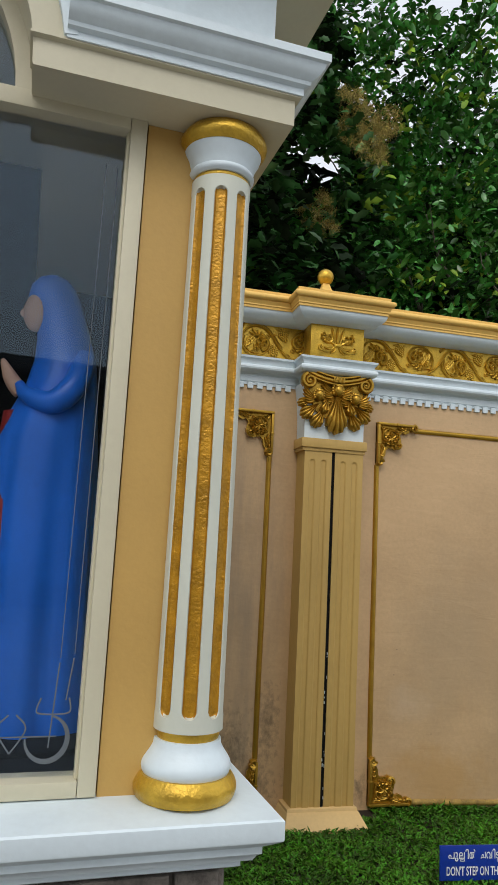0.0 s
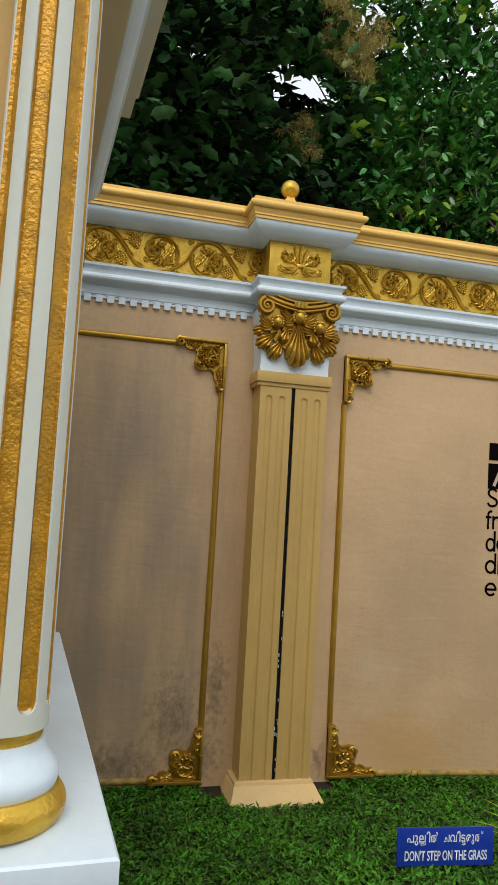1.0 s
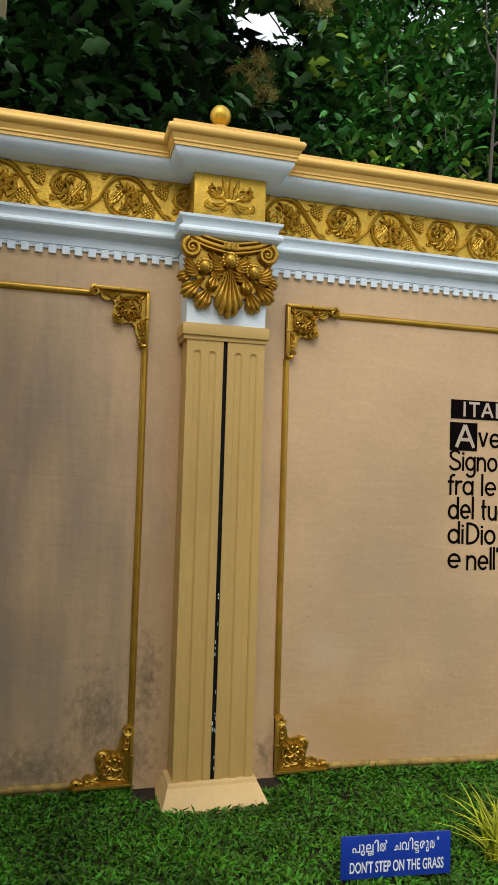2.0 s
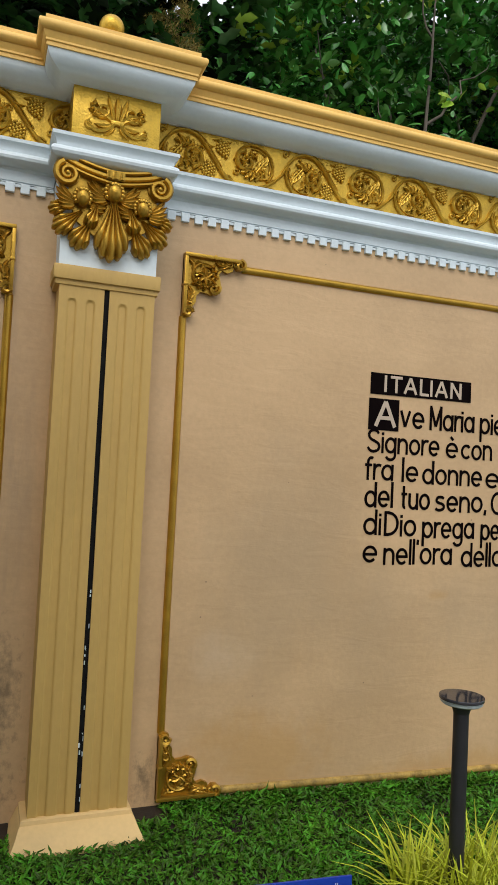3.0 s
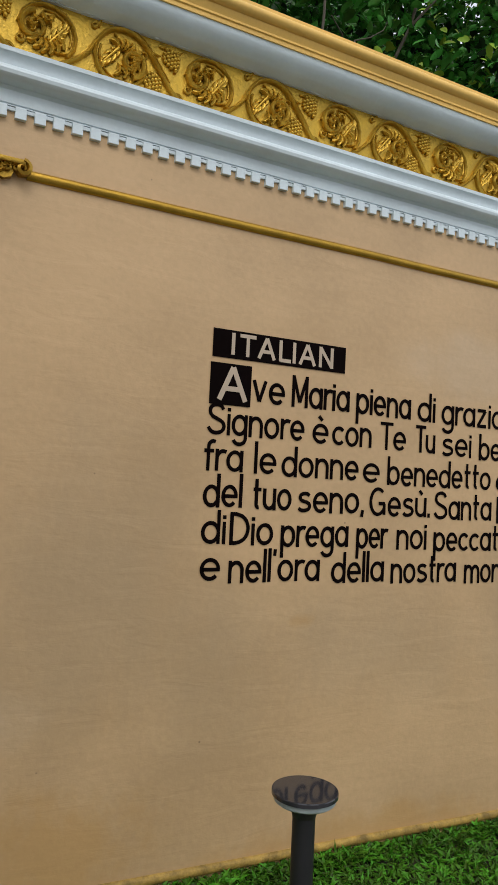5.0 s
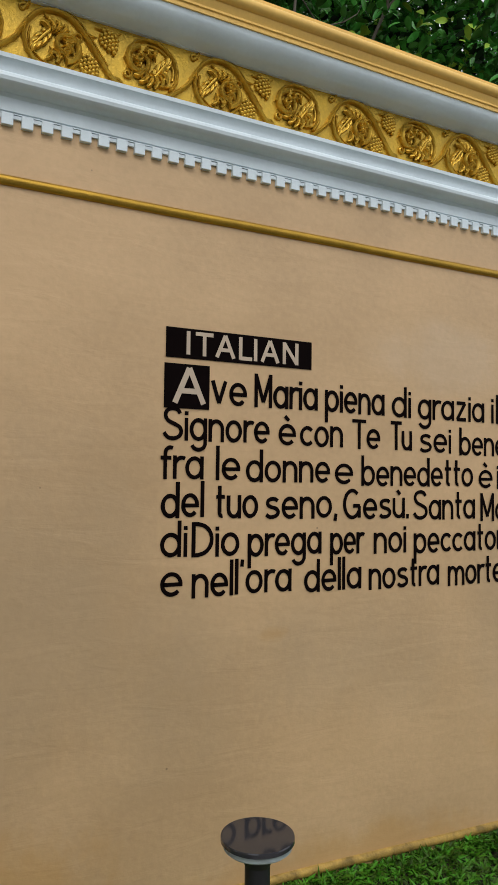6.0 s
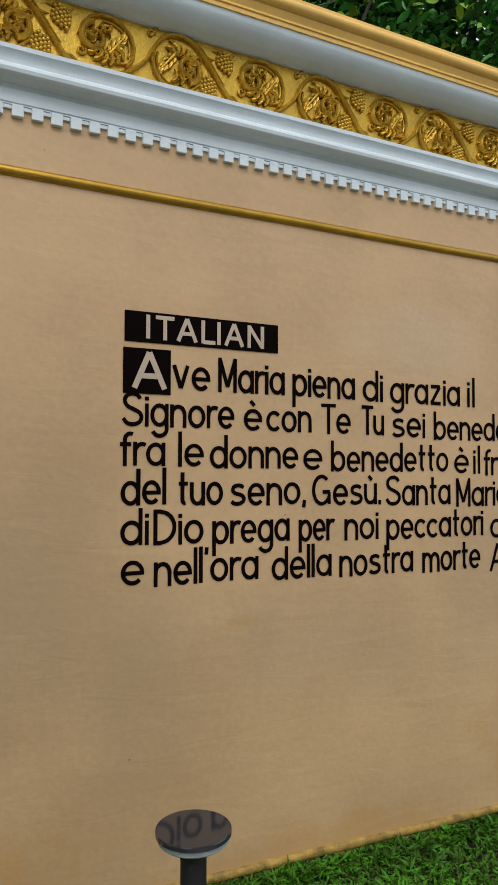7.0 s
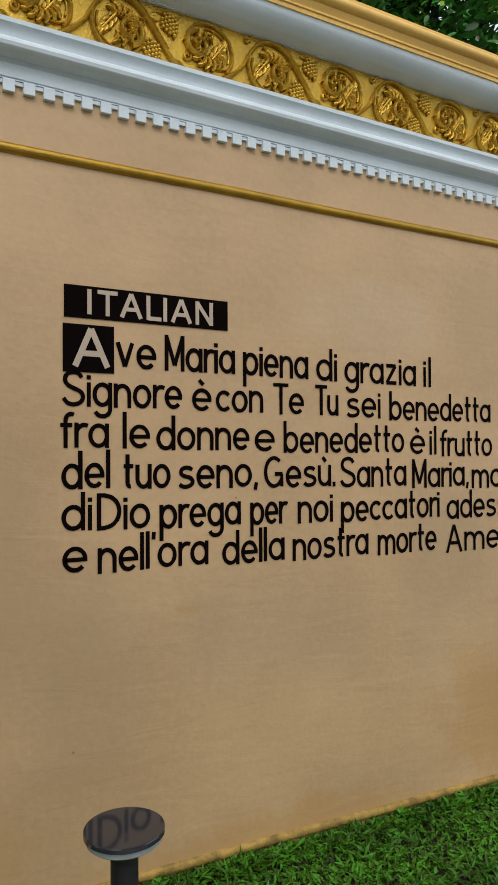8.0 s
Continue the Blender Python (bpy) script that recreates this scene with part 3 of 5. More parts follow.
def panel(x0, x1, left, right, name):
    e = thing(name, (0, WY, 0), 0, "old-gold moulded panel frame with scroll corner ornaments on the wall", "panel frame")
    zt, zb = 2.325, 0.045
    zr = zb + ground_z(x1)
    if left:
        part("corner_ornament", bmesh_at(mirrored(corner_ornament(), 1, 1), x0, zt), OLDGOLD, e)
        part("corner_ornament", bmesh_at(mirrored(corner_ornament(), 1, -1), x0, zb), OLDGOLD, e)
        part("moulding", moulding(x0 + 0.012, zb + 0.27, x0 + 0.012, zt - 0.27), OLDGOLD, e, smooth=70)
    if right:
        part("corner_ornament", bmesh_at(mirrored(corner_ornament(), -1, 1), x1, zt), OLDGOLD, e)
        part("corner_ornament", bmesh_at(mirrored(corner_ornament(), -1, -1), x1, zr), OLDGOLD, e)
        part("moulding", moulding(x1 - 0.012, zr + 0.27, x1 - 0.012, zt - 0.27), OLDGOLD, e, smooth=70)
    xa, xb = x0 + (0.265 if left else 0), x1 - (0.265 if right else 0)
    part("moulding", moulding(xa, zt - 0.03, xb, zt - 0.03), OLDGOLD, e, smooth=70)
    part("moulding", moulding(xa, zb + 0.012 + ground_z(xa), xb, zb + 0.012 + ground_z(xb), 0.017), DULLGOLD, e, "chipped gold bottom moulding", smooth=70)
    return e


def bmesh_at(bm, x, z):
    bmesh.ops.translate(bm, vec=(x, 0, z), verts=bm.verts)
    return bm


panel(-3.4, 1.165, False, True, "panel_frame")
panel(1.843, 6.0, True, False, "panel_frame")

# ---- pilaster ----
pil = thing("pilaster", (PX, WY - PD, 0), 0, "ochre fluted pilaster with black slot, white and gold capital", "pilaster")


def half_shaft(x0, x1, z0, z1):
    """A fluted board: front facing -y at y 0, flutes with rounded tops."""
    bm = bmesh.new()
    w = x1 - x0
    cs, fw = [x0 + w * 0.29, x0 + w * 0.70], w * 0.105
    nx = 44
    zs = [z0, z0 + 0.03] + [z0 + 0.03 + (z1 - 0.10 - z0 - 0.03) * k / 14 for k in range(1, 15)] + [z1 - 0.10 + 0.005 * k for k in range(1, 13)] + [z1]
    ztop = z1 - 0.055
    rows = []
    for z in zs:
        row = []
        for k in range(nx + 1):
            x = x0 + w * k / nx
            d = 0
            for c in cs:
                q = abs(x - c)
                if z <= ztop - fw:
                    e = q / fw
                else:
                    e = math.hypot(q, z - (ztop - fw)) / fw
                if e < 1:
                    d = 0.007 * min(1, (1 - e) * 3)
            row.append(bm.verts.new((x, d, z)))
        rows.append(row)
    for a, b in zip(rows, rows[1:]):
        for k in range(nx):
            bm.faces.new((a[k], a[k + 1], b[k + 1], b[k]))
    bk = [[bm.verts.new((x, PD + 0.01, z)) for z in (z0, z1)] for x in (x0, x1)]
    bm.faces.new([r[0] for r in rows] + [bk[0][1], bk[0][0]])
    bm.faces.new([r[-1] for r in rows] + [bk[1][1], bk[1][0]])
    bm.faces.new(rows[-1] + [bk[1][1], bk[0][1]])
    return bm


part("shaft", half_shaft(-0.181, -0.010, 0.085, 2.095), SHAFT, pil, smooth=30)
part("shaft", half_shaft(0.010, 0.188, 0.085, 2.095), SHAFT, pil, smooth=30)
bm = bmesh.new()
pts = [(random.uniform(-0.0015, 0.0015), 0.010, 0.09 + 2.0 * k / 60) for k in range(61)]
tube(bm, pts, [random.uniform(0.010, 0.0125) for _ in pts], 6, 0.6)
box(bm, -0.012, 0.012, 0.014, 0.06, 0.085, 2.10)
part("slot", bm, BLACK, pil, "black cable slot with chipped edges")
part("necking", box(boxed(-0.206, 0.206, -0.016, PD, 2.108, 2.164, bevel=0.005), -0.198, 0.198, -0.006, PD, 2.088, 2.112, bevel=0.003), SHAFT, pil)
bm = bmesh.new()
prof = [(0.192, 0.0, 2.160), (0.188, 0.004, 2.166), (0.188, 0.004, 2.22), (0.190, 0.002, 2.30), (0.195, -0.003, 2.38), (0.205, -0.010, 2.45), (0.213, -0.016, 2.50), (0.216, -0.018, 2.50)]
rows = [[bm.verts.new(v) for v in ((-w, PD, z), (-w, f, z), (w, f, z), (w, PD, z))] for w, f, z in prof]
for a, b in zip(rows, rows[1:]):
    for k in range(3):
        bm.faces.new((a[k], a[k + 1], b[k + 1], b[k]))
bm.faces.new(rows[0])
bm.faces.new(rows[-1])
part("capital", bm, WHITE, pil, "white flared capital block", 30)


def fan(bm, x, z, ang, length, half, ribs, y, rise=0.02, inner=0.15, curlout=0.012):
    """A ribbed, scalloped shell leaf in relief that widens from its root."""
    na, nr = ribs * 6, 7
    rows = []
    for i in range(nr + 1):
        f = inner + (1 - inner) * i / nr
        row = []
        for k in range(na + 1):
            g = k / na
            a = ang + (g - 0.5) * 2 * half * (0.55 + 0.45 * f)
            wave = abs(math.sin(math.pi * g * ribs))
            r = length * f * (1 + (0.07 * wave if i == nr else 0)) * (1 - 0.25 * (2 * g - 1) ** 2 * f)
            h = rise * (0.35 + 0.65 * math.sin(math.pi * min(1, f * 0.75 + 0.1))) * (0.45 + 0.55 * wave) + curlout * f ** 3 - (0.02 if i == nr else 0)
            row.append(bm.verts.new((x + math.cos(a) * r, y - h, z + math.sin(a) * r)))
        rows.append(row)
    for a, b in zip(rows, rows[1:]):
        for k in range(na):
            bm.faces.new((a[k], a[k + 1], b[k + 1], b[k]))
    for edge in ([r[0] for r in rows], [r[-1] for r in rows], rows[-1]):
        low = [bm.verts.new((v.co.x, 0.004, v.co.z)) for v in edge]
        for k in range(len(edge) - 1):
            bm.faces.new((edge[k], edge[k + 1], low[k + 1], low[k]))


def capital_carving():
    """Gold carving: a sagging abacus band that ends in volutes, three plain rounded heads with wings, a hanging drape and fans of leaves."""
    bm = bmesh.new()
    y = -0.012
    top = spline([(-0.205, y - 0.010, 2.592), (-0.12, y - 0.020, 2.556), (0, y - 0.028, 2.534), (0.12, y - 0.020, 2.556), (0.205, y - 0.010, 2.592)], 8)
    tube(bm, top, 0.009, 8, 2.4)
    tube(bm, [p + Vector((0, 0.004, -0.020)) for p in top], 0.014, 8, 1.3)
    tube(bm, [p + Vector((0, 0.000, -0.042)) for p in top], 0.008, 8, 1.8)
    for s in (-1, 1):
        curl(bm, s * 0.178, 2.505, 0.046, 1.2 if s > 0 else 1.94, -s * 1.8, y - 0.020, 0.015, 0.007, 0.12, 1.3, 8)
        ball(bm, (s * 0.178, y - 0.026, 2.505), 0.011, 8, 6)
        tube(bm, [(s * 0.178, 0.01, 2.505), (s * 0.178, y - 0.016, 2.505)], 0.046, 18)
    box(bm, -0.036, 0.036, y - 0.048, 0, 2.500, 2.536, bevel=0.006)
    for k in range(3):
        tube(bm, [(-0.024 + 0.024 * k, y - 0.048, 2.504), (-0.024 + 0.024 * k, y - 0.048, 2.532)], 0.009, 6)
    for hx, hz, r in ((0, 2.455, 0.037), (-0.118, 2.418, 0.034), (0.112, 2.412, 0.034)):
        ball(bm, (hx, y - 0.030, hz), r, 16, 12, (0.80, 0.85, 1.0))
        for k in range(22):     # a cap of curly hair
            a, q = math.pi * (-0.22 + 1.44 * (k % 11) / 10), (1.0 if k < 11 else 0.72)
            if q > 0.9 or 0.25 * math.pi < a < 0.75 * math.pi:
                ball(bm, (hx + math.cos(a) * r * 0.88 * q, y - (0.026 if q > 0.9 else 0.046), hz + r * 0.14 + math.sin(a) * r * 0.92 * q), r * 0.30, 8, 6, (1, 0.9, 1))
        for s in (-1, 1):
            for k in range(5):
                a = 0.50 - 0.24 * k
                petal(bm, hx + s * r * 0.85, hz - r * 0.15 - 0.007 * k, a if s > 0 else math.pi - a, 0.094 - 0.009 * k, 0.026, y - 0.006 - 0.004 * k, 0.018, s * 0.30, 6)
    # drape below the middle head
    fan(bm, 0, 2.470, -math.pi / 2, 0.258, 0.34, 5, y - 0.020, 0.020, 0.18, 0.016)
    for s in (-1, 1):
        t = lambda d: -math.pi / 2 + s * d
        fan(bm, s * 0.058, 2.415, t(0.30), 0.105, 0.36, 3, y - 0.026, 0.016)
        fan(bm, s * 0.070, 2.360, t(0.50), 0.140, 0.40, 4, y - 0.006, 0.018)
        fan(bm, s * 0.100, 2.385, t(0.86), 0.145, 0.36, 4, y - 0.004, 0.018)
        fan(bm, s * 0.140, 2.400, t(1.20), 0.100, 0.40, 4, y - 0.002, 0.016)
    body = [(-0.16, 2.53), (0.16, 2.53), (0.175, 2.42), (0.13, 2.33), (0.07, 2.29), (0.0, 2.25), (-0.07, 2.29), (-0.13, 2.33), (-0.175, 2.42)]
    f, b = [bm.verts.new((x, y - 0.006, z)) for x, z in body], [bm.verts.new((x, 0.006, z)) for x, z in body]
    bm.faces.new(f)
    for k in range(len(body)):
        j = (k + 1) % len(body)
        bm.faces.new((f[k], b[k], b[j], f[j]))
    return bm


part("carving", capital_carving(), OLDGOLD, pil, "gold carving of volutes, leaf fans and rounded heads", 45)
bm = boxed(-0.172, 0.172, 0.0, PD + 0.02, 2.65, 2.872, bevel=0.003)
for s in (-1, 1):
    curl(bm, s * 0.058, 2.790, 0.034, 1.57 - s * 1.57, -s * 1.2, -0.004, 0.009, 0.005, 0.2, 1.5)
    tube(bm, spline([(s * 0.010, -0.003, 2.745), (s * 0.045, -0.003, 2.712), (s * 0.085, -0.003, 2.706), (s * 0.115, -0.003, 2.728)], 5), [0.008] * 16, 6, 1.5)
    acanthus(bm, s * 0.075, 2.792, 0.036, 1.2 if s > 0 else 1.94, -1.6 if s > 0 else 4.74, 5, -s, -0.002, 0.028)
    curl(bm, s * 0.106, 2.722, 0.017, 1.57, -s * 1.2, -0.004, 0.007, 0.004, 0.3, 1.5)
    petal(bm, s * 0.010, 2.735, -1.57 + s * 0.25, 0.060, 0.018, 0.0, 0.014, s * 0.5)
    petal(bm, s * 0.015, 2.750, 1.57 - s * 0.75, 0.105, 0.036, 0.0, 0.018, -s * 0.5)
    petal(bm, s * 0.015, 2.740, -1.57 + s * 0.85, 0.075, 0.028, 0.0, 0.016, s * 0.6)
    petal(bm, s * 0.012, 2.755, 1.57 - s * 0.28, 0.105, 0.026, 0.0, 0.018)
petal(bm, 0, 2.755, 1.57, 0.108, 0.030, 0.0, 0.020)
box(bm, -0.026, 0.026, -0.014, 0.002, 2.738, 2.755, bevel=0.004)
part("frieze_block", bm, GOLD, pil, "gold block with a lily relief", 40)
bm = bmesh.new()
rows = [[bm.verts.new((sx * w, (f if q else PD), z)) for sx, q in ((-1, 0), (-1, 1), (1, 1), (1, 0))] for w, f, z in
        ((0.245, -0.095, -0.14), (0.245, -0.095, 0.004), (0.236, -0.085, 0.020), (0.220, -0.055, 0.052), (0.211, -0.030, 0.074), (0.206, -0.018, 0.078), (0.204, -0.014, 0.092), (0.196, -0.008, 0.096))]
for a, b in zip(rows, rows[1:]):
    for k in range(3):
        bm.faces.new((a[k], a[k + 1], b[k + 1], b[k]))
bm.faces.new(rows[-1])
part("base", bm, BASE, pil, "pale flared base, cracked", 30)
part("base_joint", boxed(0.146, 0.1472, -0.0955, 0.0, 0.0, 0.006), STONE, pil)

random.seed(4)
for k in range(16):
    zc = random.uniform(0.12, 0.95)
    w = random.uniform(0.002, 0.005)
    xc = random.choice((-1, 1)) * random.uniform(0.003, 0.008)
    part("paint_chip", boxed(xc - w / 2, xc + w / 2, 0.001, 0.006, zc, zc + random.uniform(0.004, 0.018)), WHITE, pil, smooth=False)

# ---- finial ball on the pilaster ----
fin = thing("finial", (PX - 0.012, WY + 0.08, 3.05), 0, "golden ball finial on a small pyramid cap", "finial")
bm = bmesh.new()
r0 = [bm.verts.new((sx * 0.15, sy * 0.15, 0.0)) for sx, sy in ((-1, -1), (1, -1), (1, 1), (-1, 1))]
r1 = [bm.verts.new((sx * 0.034, sy * 0.034, 0.125)) for sx, sy in ((-1, -1), (1, -1), (1, 1), (-1, 1))]
r2 = [bm.verts.new((sx * 0.020, sy * 0.020, 0.170)) for sx, sy in ((-1, -1), (1, -1), (1, 1), (-1, 1))]
for a, b in ((r0, r1), (r1, r2)):
    for k in range(4):
        bm.faces.new((a[k], a[(k + 1) % 4], b[(k + 1) % 4], b[k]))
bm.faces.new(r2)
part("cap", bm, OCHRE, fin)
part("ball", ball(bmesh.new(), (0, 0, 0.218), 0.053, 24, 16), GOLD, fin, smooth=60)


# ---- lettering ----
def arc(cx, cy, rx, ry, a0, a1, n=14):
    """Points of an elliptic arc, in degrees."""
    return [(cx + rx * math.cos(radians(a0 + (a1 - a0) * k / n)), cy + ry * math.sin(radians(a0 + (a1 - a0) * k / n))) for k in range(n + 1)]


def bent(pts):
    return [(p.x, p.y) for p in spline([(x, y, 0) for x, y in pts], 5)]


# brush strokes of each letter; capitals are 1 high, the middle of the strokes is given
B, X, C, LOW = 0.060, 0.625, 0.940, -0.27
BOWL = arc(0.24, (B + X) / 2, 0.24, (X - B) / 2, 0, 360, 24)
ARCH = [(0.0, 0.36)] + arc(0.215, 0.385, 0.215, X - 0.385, 165, 0, 12) + [(0.43, B - 0.06)]
EE = [(0.02, 0.335), (0.475, 0.335)] + arc(0.24, (B + X) / 2, 0.235, (X - B) / 2, 6, 318, 22)
UU = [(0.0, X + 0.05)] + arc(0.205, 0.285, 0.205, 0.285 - B, 180, 350, 12)
SMALL_S = bent([(0.40, 0.545), (0.31, 0.60), (0.17, 0.605), (0.06, 0.545), (0.06, 0.43), (0.17, 0.365), (0.32, 0.325), (0.41, 0.24), (0.38, 0.13), (0.24, 0.07), (0.10, 0.075), (0.0, 0.14)])
BIG_S = bent([(0.54, 0.80), (0.45, 0.91), (0.27, 0.94), (0.10, 0.87), (0.05, 0.72), (0.14, 0.58), (0.34, 0.49), (0.52, 0.40), (0.58, 0.26), (0.50, 0.12), (0.30, 0.06), (0.12, 0.10), (0.0, 0.23)])
STROKES = {
    "o": [BOWL], "c": [arc(0.24, 0.34, 0.24, 0.265, 42, 318, 20)], "e": [EE], "\u00e8": [EE, [(0.16, 0.93), (0.29, 0.79)]],
    "a": [BOWL, [(0.48, X + 0.06), (0.48, 0.0)]], "d": [BOWL, [(0.48, 1.02), (0.48, 0.0)]], "b": [[(0.0, 1.02), (0.0, 0.0)], BOWL],
    "p": [[(0.0, X + 0.06), (0.0, LOW - 0.06)], BOWL], "g": [BOWL, [(0.48, X + 0.06), (0.48, 0.02)] + arc(0.245, -0.06, 0.235, 0.20, 0, -160, 12)],
    "n": [[(0.0, X + 0.06), (0.0, 0.0)], ARCH], "m": [[(0.0, X + 0.06), (0.0, 0.0)], [(x * 0.86, y) for x, y in ARCH], [(0.37 + x * 0.86, y) for x, y in ARCH]],
    "r": [[(0.0, X + 0.06), (0.0, 0.0)], [(0.0, 0.34)] + arc(0.22, 0.37, 0.22, X - 0.37, 165, 62, 8)], "u": [UU, [(0.41, X + 0.06), (0.41, 0.0)]],
    "\u00f9": [UU, [(0.41, X + 0.06), (0.41, 0.0)], [(0.13, 0.93), (0.26, 0.79)]],
    "i": [[(0.0, X + 0.05), (0.0, 0.0)], [(0.0, 0.87), (0.0, 0.755)]], "l": [[(0.0, 1.04), (0.0, 0.0)]],
    "t": [[(0.10, 0.95), (0.10, 0.20)] + arc(0.19, 0.17, 0.09, 0.10, 180, 285, 6), [(-0.03, X), (0.29, X)]],
    "f": [arc(0.26, 0.76, 0.16, 0.17, 62, 180, 8) + [(0.10, 0.0)], [(-0.05, X), (0.29, X)]],
    "s": [SMALL_S], "S": [BIG_S], "v": [[(0.0, X + 0.07), (0.21, 0.05)], [(0.21, 0.05), (0.42, X + 0.07)]],
    "z": [[(0.0, X), (0.42, X)], [(0.40, X), (0.02, B)], [(0.0, B), (0.44, B)]],
    "M": [[(0.0, 0.0), (0.0, 1.0)], [(0.01, 0.93), (0.28, 0.16)], [(0.28, 0.16), (0.55, 0.93)], [(0.56, 0.0), (0.56, 1.0)]],
    "T": [[(0.0, C), (0.58, C)], [(0.29, C), (0.29, 0.0)]], "D": [[(0.0, 0.0), (0.0, 1.0)], [(0.0, C), (0.14, C)] + arc(0.16, 0.5, 0.40, 0.425, 84, -84, 16) + [(0.14, B), (0.0, B)]],
    "G": [arc(0.31, 0.5, 0.31, 0.43, 48, 330, 22), [(0.34, 0.44), (0.62, 0.44)], [(0.59, 0.44), (0.59, 0.06)]],
    "A": [[(0.0, 0.0), (0.28, 0.98)], [(0.28, 0.98), (0.57, 0.0)], [(0.09, 0.34), (0.48, 0.34)]],
    "I": [[(0.0, 0.0), (0.0, 1.0)]], "L": [[(0.0, 1.0), (0.0, 0.0)], [(0.0, B), (0.40, B)]], "N": [[(0.0, 0.0), (0.0, 1.0)], [(0.0, 0.96), (0.46, 0.04)], [(0.46, 0.0), (0.46, 1.0)]],
    ",": [[(0.04, 0.13), (0.0, -0.10)]], ".": [[(0.0, 0.0), (0.0, 0.15)]], "'": [[(0.02, 1.03), (0.0, 0.82)]],
}


def brushed(bm, pts, half, y):
    """A flat brush stroke along points of the x-z plane, with mitred bends and slightly uneven edges."""
    pts = [Vector(p) for p in pts]
    closed = (pts[0] - pts[-1]).length < 1e-6
    if closed:
        pts = pts[:-1]
    n, rows = len(pts), []
    for i, p in enumerate(pts):
        a = pts[i - 1] if closed or i else p
        b = pts[(i + 1) % n] if closed or i < n - 1 else p
        d0, d1 = (p - a), (b - p)
        d = ((d0.normalized() if d0.length else Vector((0, 0))) + (d1.normalized() if d1.length else Vector((0, 0)))).normalized()
        k = half * random.uniform(0.94, 1.06)
        if d0.length and d1.length:
            k /= max(0.75, d.dot(d1.normalized()))
        o = Vector((-d.y, d.x)) * k
        rows.append((bm.verts.new((p.x + o.x, y, p.y + o.y)), bm.verts.new((p.x - o.x, y, p.y - o.y))))
    for i in range(n if closed else n - 1):
        a, b = rows[i], rows[(i + 1) % n]
        bm.faces.new((a[0], a[1], b[1], b[0]))


def brush_word(name, text, x0, x1, z, height, mat, parent, y=0.0, weight=0.060, gap=0.055):
    """A hand-painted word from x0 to x1: each letter a mesh of brush strokes; height is that of a capital."""
    place, at = [], 0.0
    for ch in text:
        xs = [p[0] for st in STROKES[ch] for p in st]
        at -= min(0.0, min(xs)) * 0.6
        place.append(at)
        at += max(xs) + 2 * weight + (-0.05 if ch in "rfTL" else 0.02 if ch == "t" else gap)
    end = place[-1] + max(p[0] for st in STROKES[text[-1]] for p in st)
    k = ((x1 - x0) / height - 2 * weight) / max(end, 0.001) if end > 0.05 else 1.0
    for ch, off in zip(text, place):
        bm = bmesh.new()
        lift = random.uniform(-0.012, 0.012)
        for i, st in enumerate(STROKES[ch]):
            brushed(bm, [(((off + px) * k + weight) * height, (pz + lift) * height) for px, pz in st], weight * height, -0.0002 * i)
        o = link_mesh(name, bm, mat, parent)
        o.matrix_basis = pose(x0, y, z)


def word(name, text, x0, x1, z, height, mat, parent, y=0.0, bold=0.02):
    """Printed letters: built-in font, one mesh a word piece, stretched to the width."""
    cu = bpy.data.curves.new("word", "FONT")
    cu.body, cu.size, cu.resolution_u, cu.offset = text, 1.0, 4, bold
    ob = bpy.data.objects.new("word", cu)
    scene.collection.objects.link(ob)
    me = bpy.data.meshes.new_from_object(ob.evaluated_get(bpy.context.evaluated_depsgraph_get()))
    bpy.data.objects.remove(ob)
    xs = [v.co.x for v in me.vertices]
    a, b = min(xs), max(xs)
    for v in me.vertices:
        v.co = ((v.co.x - a) * (x1 - x0) / (b - a), 0, v.co.y * height / 0.729)
    me.materials.clear()
    me.materials.append(mat)
    o = new(name, me)
    o.parent = parent
    o.matrix_basis = pose(x0, y, z)


